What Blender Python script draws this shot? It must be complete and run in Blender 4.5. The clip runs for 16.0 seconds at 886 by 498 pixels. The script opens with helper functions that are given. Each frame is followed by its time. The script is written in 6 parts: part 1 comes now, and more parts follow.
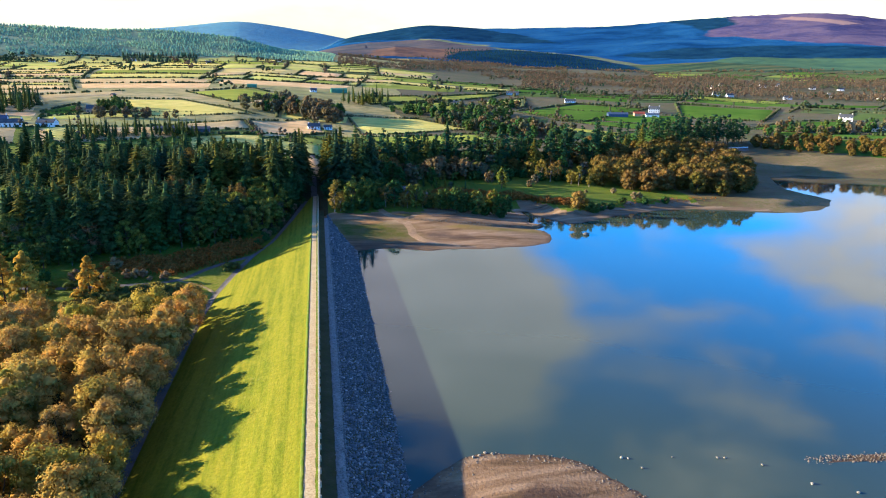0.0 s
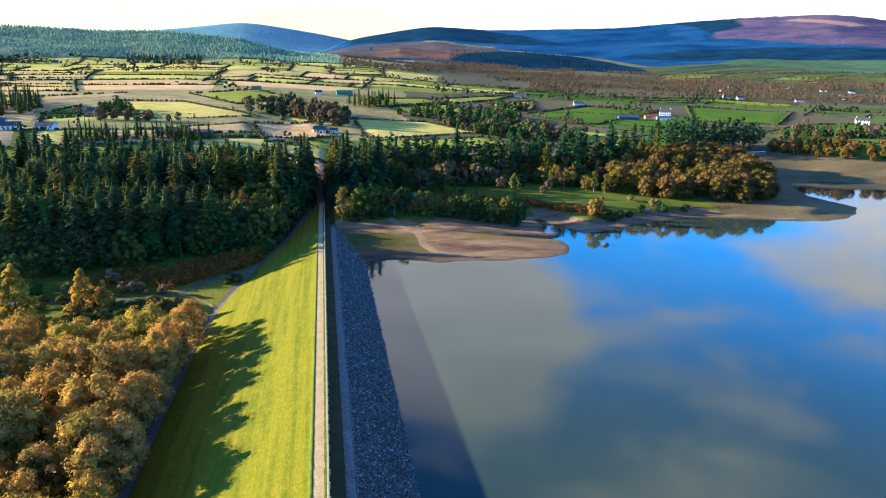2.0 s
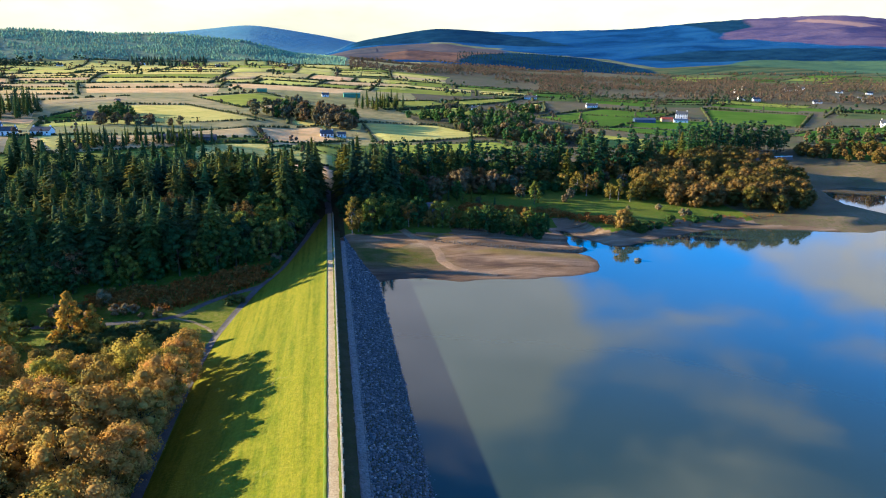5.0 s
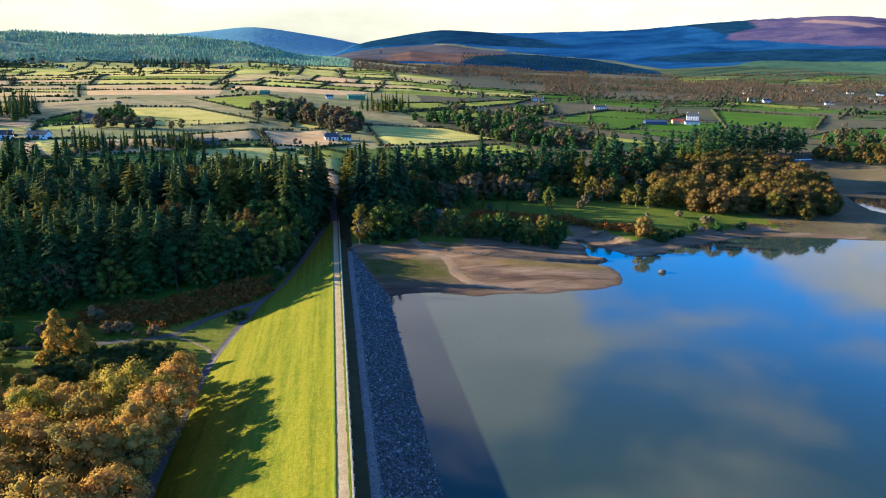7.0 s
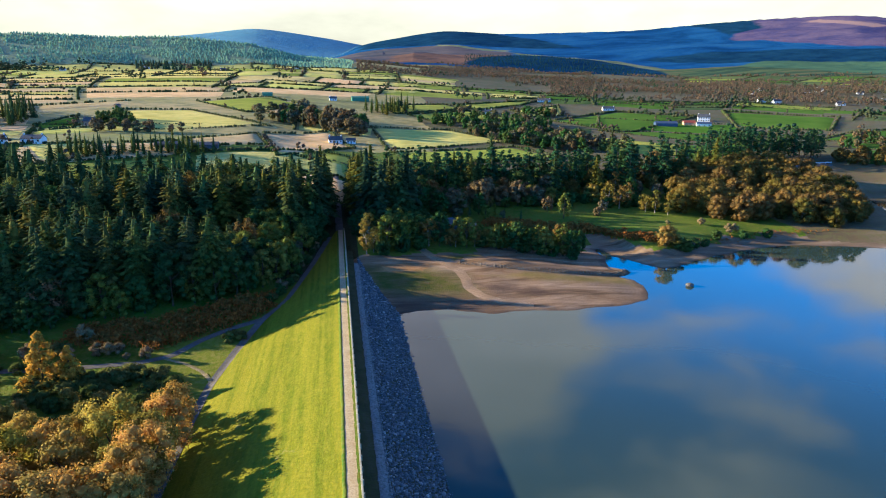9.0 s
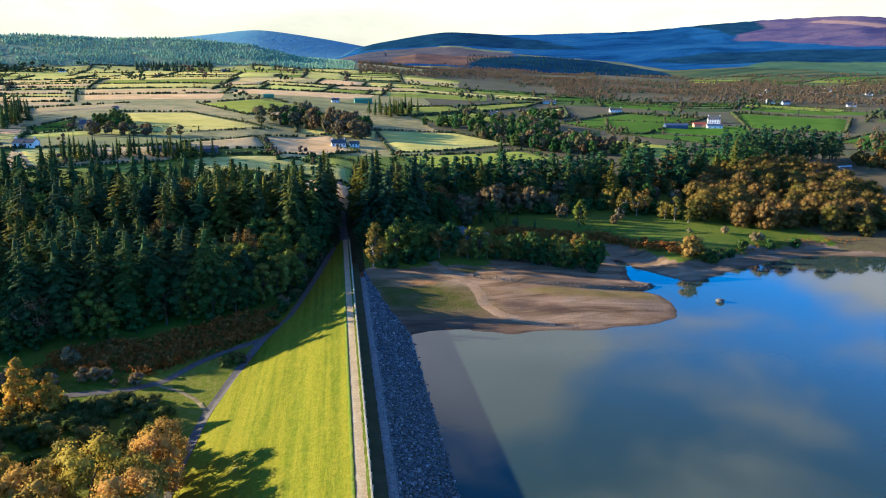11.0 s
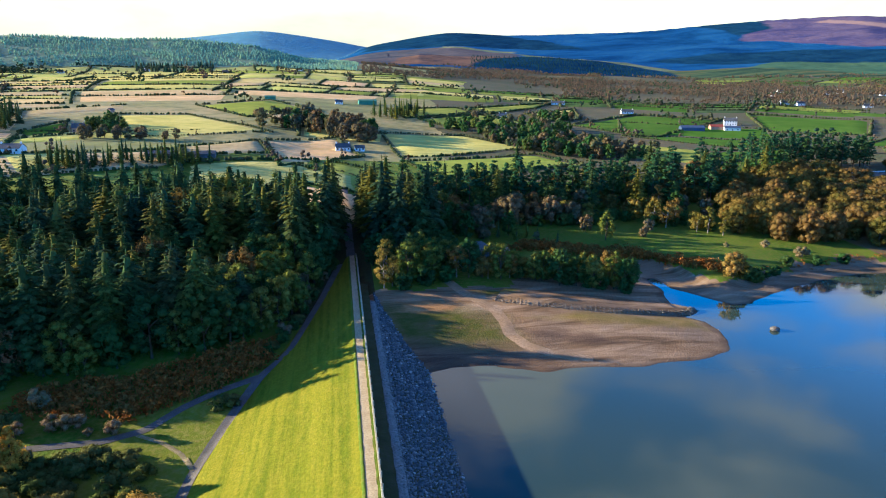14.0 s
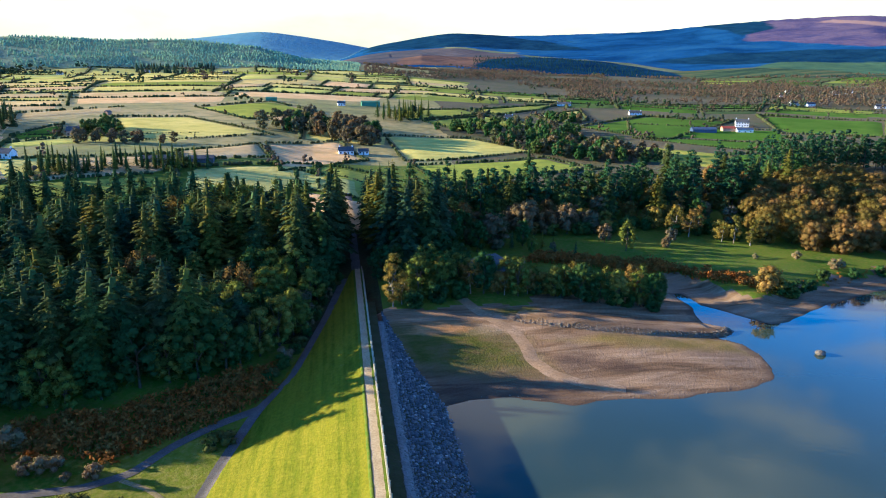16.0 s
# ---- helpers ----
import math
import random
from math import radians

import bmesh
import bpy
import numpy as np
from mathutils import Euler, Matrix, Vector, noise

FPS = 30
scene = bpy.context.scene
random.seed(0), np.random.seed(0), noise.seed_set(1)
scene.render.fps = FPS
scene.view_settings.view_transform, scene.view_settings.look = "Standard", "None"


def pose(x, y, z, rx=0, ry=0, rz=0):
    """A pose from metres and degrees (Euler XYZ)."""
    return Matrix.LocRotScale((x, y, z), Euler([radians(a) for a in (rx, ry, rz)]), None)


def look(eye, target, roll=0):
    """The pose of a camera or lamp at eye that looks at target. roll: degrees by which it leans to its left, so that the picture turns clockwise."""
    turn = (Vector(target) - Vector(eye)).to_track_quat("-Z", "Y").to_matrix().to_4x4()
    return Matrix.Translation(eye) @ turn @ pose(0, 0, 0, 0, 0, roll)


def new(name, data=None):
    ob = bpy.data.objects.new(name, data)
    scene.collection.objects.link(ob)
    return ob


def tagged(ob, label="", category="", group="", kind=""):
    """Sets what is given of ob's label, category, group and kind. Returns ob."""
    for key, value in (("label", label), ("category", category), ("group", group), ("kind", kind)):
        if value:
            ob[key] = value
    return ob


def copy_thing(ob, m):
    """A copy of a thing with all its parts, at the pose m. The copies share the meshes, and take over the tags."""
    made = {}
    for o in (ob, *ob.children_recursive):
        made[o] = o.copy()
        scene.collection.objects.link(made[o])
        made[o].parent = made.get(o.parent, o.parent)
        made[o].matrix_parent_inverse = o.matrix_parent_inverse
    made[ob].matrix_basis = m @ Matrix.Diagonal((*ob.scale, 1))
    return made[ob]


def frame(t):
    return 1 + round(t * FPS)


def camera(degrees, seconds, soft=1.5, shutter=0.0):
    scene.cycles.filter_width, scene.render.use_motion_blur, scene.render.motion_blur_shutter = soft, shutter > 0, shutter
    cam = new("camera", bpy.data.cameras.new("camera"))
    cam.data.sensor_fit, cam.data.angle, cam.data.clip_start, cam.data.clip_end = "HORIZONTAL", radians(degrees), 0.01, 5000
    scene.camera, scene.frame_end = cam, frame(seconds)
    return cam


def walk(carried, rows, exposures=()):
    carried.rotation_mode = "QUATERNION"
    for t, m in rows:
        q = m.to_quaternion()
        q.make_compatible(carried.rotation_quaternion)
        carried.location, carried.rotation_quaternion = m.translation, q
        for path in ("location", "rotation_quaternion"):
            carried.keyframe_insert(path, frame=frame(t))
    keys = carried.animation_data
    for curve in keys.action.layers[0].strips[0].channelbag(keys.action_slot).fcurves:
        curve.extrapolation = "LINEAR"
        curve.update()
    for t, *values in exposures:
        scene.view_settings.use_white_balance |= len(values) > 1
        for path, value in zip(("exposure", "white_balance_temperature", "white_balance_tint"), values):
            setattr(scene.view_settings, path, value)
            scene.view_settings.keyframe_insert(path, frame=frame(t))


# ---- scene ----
cam = camera(66.00, 16.0, 1.05)
PATH = [
    (0, pose(2.430, 0.000, 50.000, 75.798, -0.538, -10.134)),
    (0.5, pose(2.241, 2.935, 50.048, 75.833, -0.570, -10.052)),
    (1, pose(2.056, 5.874, 50.098, 75.869, -0.594, -9.968)),
    (1.5, pose(1.876, 8.833, 50.155, 75.898, -0.598, -9.882)),
    (2, pose(1.731, 11.806, 50.206, 75.930, -0.590, -9.776)),
    (2.5, pose(1.600, 14.800, 50.242, 75.937, -0.570, -9.685)),
    (3, pose(1.443, 17.815, 50.268, 75.942, -0.544, -9.605)),
    (3.5, pose(1.227, 20.857, 50.285, 75.973, -0.516, -9.515)),
    (4, pose(1.034, 23.921, 50.297, 75.996, -0.494, -9.448)),
    (6.5, pose(-0.024, 39.211, 50.331, 76.176, -0.392, -9.138)),
    (7, pose(-0.205, 42.335, 50.319, 76.185, -0.361, -9.069)),
    (7.5, pose(-0.349, 45.529, 50.319, 76.222, -0.319, -8.998)),
    (8, pose(-0.512, 48.767, 50.335, 76.250, -0.275, -8.926)),
    (8.5, pose(-0.717, 52.016, 50.361, 76.266, -0.233, -8.888)),
    (9, pose(-0.963, 55.258, 50.396, 76.280, -0.205, -8.863)),
    (11.5, pose(-2.140, 71.528, 50.591, 76.379, -0.134, -8.732)),
    (12, pose(-2.325, 74.822, 50.610, 76.373, -0.130, -8.711)),
    (12.5, pose(-2.465, 78.204, 50.627, 76.386, -0.126, -8.689)),
    (13, pose(-2.623, 81.662, 50.645, 76.405, -0.115, -8.650)),
    (13.5, pose(-2.787, 85.131, 50.666, 76.427, -0.097, -8.616)),
    (14, pose(-2.950, 88.580, 50.706, 76.436, -0.078, -8.576)),
    (14.5, pose(-3.161, 92.031, 50.775, 76.450, -0.050, -8.556)),
    (15, pose(-3.385, 95.454, 50.853, 76.462, -0.025, -8.529)),
    (15.5, pose(-3.579, 98.853, 50.934, 76.477, -0.007, -8.498)),
    (16, pose(-3.717, 102.257, 51.028, 76.486, 0.011, -8.453)),
]
walk(cam, PATH, [(0, 2.1, 6350, 10), (4, 1.97, 6250, 10), (8, 1.83, 6150, 10), (16, 1.95, 6000, 10)])
import itertools


# ---------------------------------------------------------------- light
SUN_EL, SUN_DIR = radians(12.8), Vector((0.955, -0.3, 0)).normalized()
world = bpy.data.worlds.new("sky")
scene.world = world
world.use_nodes = True


def node(tree, kind, inputs=None, operation="", blend=""):
    n = tree.nodes.new(kind)
    if operation:
        n.operation = operation
    if blend:
        n.data_type, n.blend_type = "RGBA", blend
    for key, value in (inputs or {}).items():
        if isinstance(value, bpy.types.NodeSocket):
            tree.links.new(value, n.inputs[key])
        else:
            n.inputs[key].default_value = value
    return n


def ramp(tree, fac, stops):
    n = tree.nodes.new("ShaderNodeValToRGB")
    tree.links.new(fac, n.inputs[0])
    while len(n.color_ramp.elements) < len(stops):
        n.color_ramp.elements.new(0.5)
    for e, (at, col) in zip(n.color_ramp.elements, stops):
        e.position, e.color = at, (*col, 1) if len(col) == 3 else col
    return n.outputs[0]


def mixed(tree, fac, a, b, blend="MIX"):
    n = node(tree, "ShaderNodeMix", None, "", blend)
    for key, value in ((0, fac), (6, a), (7, b)):
        if isinstance(value, bpy.types.NodeSocket):
            tree.links.new(value, n.inputs[key])
        else:
            n.inputs[key].default_value = value if key == 0 or len(value) == 4 else (*value, 1)
    return n.outputs[2]


def build_sky():
    nt = world.node_tree
    nt.nodes.clear()
    sky = node(nt, "ShaderNodeTexSky")
    sky.sky_type, sky.sun_disc, sky.sun_elevation = "NISHITA", False, SUN_EL
    sky.sun_rotation = math.atan2(-SUN_DIR.x, -SUN_DIR.y)
    sky.altitude, sky.air_density, sky.dust_density, sky.ozone_density = 200.0, 1.0, 0.6, 3.0
    co = node(nt, "ShaderNodeTexCoord").outputs["Generated"]
    flat = node(nt, "ShaderNodeMapping", {"Vector": co, "Scale": (2.2, 2.2, 7.0), "Location": (0.35, 0.1, 0.0)})
    n1 = node(nt, "ShaderNodeTexNoise", {"Vector": flat.outputs[0], "Scale": 1.7, "Detail": 7.0, "Roughness": 0.55, "Distortion": 0.3}).outputs[0]
    z = node(nt, "ShaderNodeSeparateXYZ", {"Vector": co}).outputs[2]
    cover = ramp(nt, z, [(0.0, (1, 1, 1)), (0.09, (0.95, 0.95, 0.95)), (0.135, (0.0, 0.0, 0.0)), (0.4, (0.0, 0.0, 0.0))])
    # banks of cumulus: azimuth, elevation, size in degrees, thickness
    for az, el, size, most in ((7, 17, 9, 0.64), (12, 22, 7, 0.55), (45, 9, 8, 0.42), (27, 22, 12, 0.2)):
        a, e = radians(az), radians(el)
        d = node(nt, "ShaderNodeVectorMath", {0: co, 1: (math.sin(a) * math.cos(e), math.cos(a) * math.cos(e), math.sin(e))}, "DOT_PRODUCT").outputs[1]
        bank = node(nt, "ShaderNodeMapRange", {"Value": d, "From Min": math.cos(radians(size * 1.6)), "From Max": math.cos(radians(size * 0.2)), "To Min": 0.0, "To Max": most}).outputs[0]
        cover = node(nt, "ShaderNodeMath", {0: cover, 1: bank}, "ADD").outputs[0]
    ragged = node(nt, "ShaderNodeMath", {0: n1, 1: 2.0, 2: -0.5}, "MULTIPLY_ADD").outputs[0]
    cover = node(nt, "ShaderNodeMath", {0: ragged, 1: cover}, "ADD").outputs[0]
    mask = ramp(nt, cover, [(0.53, (0, 0, 0)), (1.2, (1, 1, 1))])
    billow = node(nt, "ShaderNodeMapRange", {"Value": n1, "From Min": 0.36, "From Max": 0.64}).outputs[0]
    cloud = mixed(nt, billow, (3.65, 3.62, 3.85), (5.15, 5.08, 5.35))
    haze = ramp(nt, z, [(0.0, (1, 0.985, 0.7)), (0.09, (1, 0.99, 0.74)), (0.16, (1, 1, 1))])
    cloud = mixed(nt, 1.0, cloud, haze, "MULTIPLY")
    blue = mixed(nt, 1.0, sky.outputs[0], (0.03, 1.8, 3.6), "MULTIPLY")
    deep = ramp(nt, z, [(0.0, (1, 1, 1)), (0.33, (1, 1, 1)), (0.45, (0.5, 0.52, 0.54)), (0.56, (0.26, 0.29, 0.33)), (0.74, (0.1, 0.12, 0.16))])
    blue = mixed(nt, 1.0, blue, deep, "MULTIPLY")
    both = mixed(nt, mask, blue, cloud)
    bg = node(nt, "ShaderNodeBackground", {"Color": both, "Strength": 0.067})
    out = node(nt, "ShaderNodeOutputWorld", {"Surface": bg.outputs[0]})


build_sky()
sun = new("sun", bpy.data.lights.new("sun", "SUN"))
sun.data.energy, sun.data.angle, sun.data.color = 5.0, radians(0.6), (1.0, 0.8, 0.48)
sun.matrix_world = look((0, 0, 0), SUN_DIR * math.cos(SUN_EL) + Vector((0, 0, -math.sin(SUN_EL))))

# ---------------------------------------------------------------- materials


def surface(name, build, rough=0.9, bump=0.0, bump_scale=4.0, spec=0.1, translucent=0.0):
    """A material whose colour comes from build(tree, position, random)."""
    m = bpy.data.materials.new(name)
    m.use_nodes = True
    nt = m.node_tree
    nt.nodes.clear()
    pos = node(nt, "ShaderNodeNewGeometry")
    col = build(nt, pos.outputs["Position"])
    bsdf = node(nt, "ShaderNodeBsdfPrincipled", {"Base Color": col, "Roughness": rough, "Specular IOR Level": spec})
    if bump:
        nz = node(nt, "ShaderNodeTexNoise", {"Vector": pos.outputs["Position"], "Scale": bump_scale, "Detail": 5.0, "Roughness": 0.6})
        b = node(nt, "ShaderNodeBump", {"Height": nz.outputs[0], "Strength": 1.0, "Distance": bump})
        nt.links.new(b.outputs[0], bsdf.inputs["Normal"])
    last = bsdf.outputs[0]
    if translucent:
        tr = node(nt, "ShaderNodeBsdfTranslucent", {"Color": col})
        last = node(nt, "ShaderNodeMixShader", {0: translucent, 1: last, 2: tr.outputs[0]}).outputs[0]
    node(nt, "ShaderNodeOutputMaterial", {"Surface": last})
    return m


def noisy(nt, pos, scale, detail=4.0, rough=0.55, stretch=None, distortion=0.0):
    vec = pos
    if stretch:
        vec = node(nt, "ShaderNodeMapping", {"Vector": pos, "Scale": stretch}).outputs[0]
    return node(nt, "ShaderNodeTexNoise", {"Vector": vec, "Scale": scale, "Detail": detail, "Roughness": rough, "Distortion": distortion}).outputs[0]


def blotchy(a, b, c, big, small, lo=0.35, hi=0.65, stretch=None):
    """Colour that runs from a to b over patches, flecked with c."""
    def build(nt, pos):
        base = ramp(nt, noisy(nt, pos, big, 4.0, 0.6, stretch), [(lo, a), (hi, b)])
        fleck = ramp(nt, noisy(nt, pos, small, 3.0, 0.65), [(0.42, (0, 0, 0)), (0.68, (1, 1, 1))])
        return mixed(nt, fleck, base, c)
    return build


def leafy(cols, dark=0.45):
    """Leaf colour: one of cols by tree, varied by leaf."""
    def build(nt, pos):
        who = node(nt, "ShaderNodeObjectInfo").outputs["Random"]
        n = len(cols)
        per_tree = ramp(nt, who, [((i + 0.5) / n, c) for i, c in enumerate(cols)])
        leaf = node(nt, "ShaderNodeNewGeometry").outputs["Random Per Island"]
        shade = ramp(nt, leaf, [(0.0, (dark, dark, dark)), (1.0, (1.15, 1.15, 1.1))])
        patch = ramp(nt, noisy(nt, pos, 0.35, 3.0), [(0.35, (0.75, 0.85, 0.7)), (0.65, (1.2, 1.05, 0.95))])
        return mixed(nt, 1.0, mixed(nt, 1.0, per_tree, shade, "MULTIPLY"), patch, "MULTIPLY")
    return build


def lawn_colour(nt, pos):
    stripe = noisy(nt, pos, 1.0, 3.0, 0.5, (0.85, 0.02, 0.4))
    base = ramp(nt, stripe, [(0.38, (0.1, 0.126, 0.005)), (0.58, (0.172, 0.172, 0.01))])
    fine = ramp(nt, noisy(nt, pos, 1.6, 5.0, 0.7), [(0.32, (0.66, 0.72, 0.6)), (0.7, (1.15, 1.12, 1.12))])
    straw = ramp(nt, noisy(nt, pos, 0.9, 5.0, 0.75, (1.0, 0.25, 0.5)), [(0.43, (0, 0, 0)), (0.64, (0.65, 0.65, 0.65))])
    base = mixed(nt, straw, base, (0.2, 0.182, 0.016))
    worn = ramp(nt, noisy(nt, pos, 0.11, 5.0, 0.7), [(0.66, (0, 0, 0)), (0.78, (0.7, 0.7, 0.7))])
    return mixed(nt, worn, mixed(nt, 1.0, base, fine, "MULTIPLY"), (0.36, 0.31, 0.16))


MAT = {}
MAT["lawn"] = surface("mown_grass", lawn_colour, 0.95, 0.12, 2.5)
MAT["grass"] = surface("rough_grass", blotchy((0.0486, 0.113, 0.00807), (0.105, 0.15, 0.0145), (0.129, 0.138, 0.0283), 0.06, 0.9), 0.95, 0.25, 1.5)
MAT["woodfloor"] = surface("leaf_litter", blotchy((0.03, 0.03, 0.012), (0.06, 0.045, 0.02), (0.05, 0.06, 0.02), 0.1, 0.9), 0.95, 0.2, 1.0)


def zone(nt, b, r, corners, soft=0.25, unit=44.0):
    """1 inside the convex outline of (bearing in degrees, distance in metres), clockwise as bearing runs right and distance up."""
    p = [(bb, rr / unit) for bb, rr in corners]
    mx, my = sum(q[0] for q in p) / len(p), sum(q[1] for q in p) / len(p)
    best = None
    for (x0, y0), (x1, y1) in zip(p, p[1:] + p[:1]):
        nx, ny = y1 - y0, x0 - x1
        n = math.hypot(nx, ny)
        nx, ny = nx / n, ny / n
        if nx * (mx - x0) + ny * (my - y0) < 0:
            nx, ny = -nx, -ny
        u = node(nt, "ShaderNodeMath", {0: b, 1: nx, 2: -(nx * x0 + ny * y0)}, "MULTIPLY_ADD").outputs[0]
        d = node(nt, "ShaderNodeMath", {0: r, 1: ny / unit, 2: u}, "MULTIPLY_ADD").outputs[0]
        best = d if best is None else node(nt, "ShaderNodeMath", {0: best, 1: d}, "MINIMUM").outputs[0]
    return node(nt, "ShaderNodeMapRange", {"Value": best, "From Min": -soft, "From Max": soft}).outputs[0]


def shore_colour(nt, pos):
    xyz = node(nt, "ShaderNodeSeparateXYZ", {"Vector": pos})
    x, y, z = xyz.outputs[0], xyz.outputs[1], xyz.outputs[2]
    streak = noisy(nt, pos, 0.09, 6.0, 0.62, (0.5, 2.6, 1.0), 0.8)
    base = ramp(nt, streak, [(0.34, (0.105, 0.065, 0.035)), (0.45, (0.195, 0.122, 0.072)), (0.6, (0.29, 0.195, 0.125)), (0.72, (0.39, 0.28, 0.195))])
    dark_silt = ramp(nt, streak, [(0.35, (0.075, 0.046, 0.032)), (0.6, (0.15, 0.095, 0.062))])
    wx = node(nt, "ShaderNodeMath", {0: noisy(nt, pos, 0.12, 5.0, 0.65), 1: 9.0, 2: x}, "MULTIPLY_ADD").outputs[0]
    wx = node(nt, "ShaderNodeMath", {0: wx, 1: 4.5}, "SUBTRACT").outputs[0]
    wy = node(nt, "ShaderNodeMath", {0: noisy(nt, pos, 0.15, 5.0, 0.65, (1, 1, 3)), 1: 7.0, 2: y}, "MULTIPLY_ADD").outputs[0]
    wy = node(nt, "ShaderNodeMath", {0: wy, 1: 3.5}, "SUBTRACT").outputs[0]
    moss = ramp(nt, noisy(nt, pos, 0.25, 5.0, 0.7), [(0.35, (0.055, 0.07, 0.01)), (0.5, (0.085, 0.085, 0.018)), (0.65, (0.12, 0.09, 0.035))])
    grassy = ramp(nt, noisy(nt, pos, 0.2, 5.0, 0.7), [(0.35, (0.17, 0.13, 0.035)), (0.65, (0.26, 0.175, 0.07))])
    ochre = ramp(nt, noisy(nt, pos, 0.3, 5.0, 0.7), [(0.35, (0.26, 0.14, 0.06)), (0.65, (0.38, 0.21, 0.1))])
    col = base
    # first zone puts the dam's shade on the bar into the colour
    for colour, soft, corners in ((dark_silt, 1.2, [(12, 66), (15, 82), (20, 80), (22, 66)]), (dark_silt, 0.8, [(26, 66), (25, 74), (30, 79), (36, 74), (37, 66)]), (dark_silt, 4.0, [(8, 232), (33, 222), (39, 213), (30, 208), (12, 209)]),
                                  (dark_silt, 1.5, [(36, 229), (46, 226), (58, 219), (50, 219), (37, 224)]),
                                  (grassy, 2.0, [(42, 234), (52, 236), (80, 233), (80, 226), (60, 228)]),
                                  (moss, 4.5, [(5, 246), (23, 243), (32, 236), (34, 222), (14, 224), (7, 228)]),
                                  (ochre, 1.0, [(9, 242), (11, 246), (24, 247), (23, 241.5)]),
                                  (moss, 1.5, [(30, 252), (41, 252), (41, 248.5), (33, 248)])):
        col = mixed(nt, zone(nt, wx, wy, corners, soft, 1.0), col, colour)
    bank = node(nt, "ShaderNodeMapRange", {"Value": x, "From Min": 83.0, "From Max": 86.0}).outputs[0]
    col = mixed(nt, bank, col, mixed(nt, 1.0, col, (0.84, 0.92, 1.0), "MULTIPLY"))
    level = node(nt, "ShaderNodeMath", {0: noisy(nt, pos, 0.2, 3.0), 1: 0.16}, operation="MULTIPLY").outputs[0]
    level = node(nt, "ShaderNodeMath", {0: z, 1: level}, operation="ADD").outputs[0]
    line = node(nt, "ShaderNodeMath", {0: level, 1: 62.0}, operation="MULTIPLY").outputs[0]
    line = node(nt, "ShaderNodeMath", {0: line}, operation="SINE").outputs[0]
    strand = ramp(nt, line, [(0.0, (1.0, 1.0, 1.0)), (0.9, (0.92, 0.91, 0.9))])
    col = mixed(nt, 1.0, col, strand, "MULTIPLY")
    grit = ramp(nt, noisy(nt, pos, 2.2, 4.0, 0.75), [(0.3, (0.86, 0.86, 0.86)), (0.7, (1.12, 1.1, 1.08))])
    col = mixed(nt, 1.0, col, grit, "MULTIPLY")
    wet = node(nt, "ShaderNodeMapRange", {"Value": z, "From Min": -4.12, "From Max": -3.95}).outputs[0]
    return mixed(nt, wet, (0.06, 0.04, 0.03), col)


MAT["shore"] = surface("dried_silt", shore_colour, 0.92, 0.15, 2.0)
MAT["mud"] = surface("brown_mudflat", blotchy((0.105, 0.0777, 0.0444), (0.182, 0.137, 0.0814), (0.119, 0.111, 0.0444), 0.03, 0.5, 0.4, 0.6, (0.5, 1.6, 1)), 0.9, 0.1, 1.0)


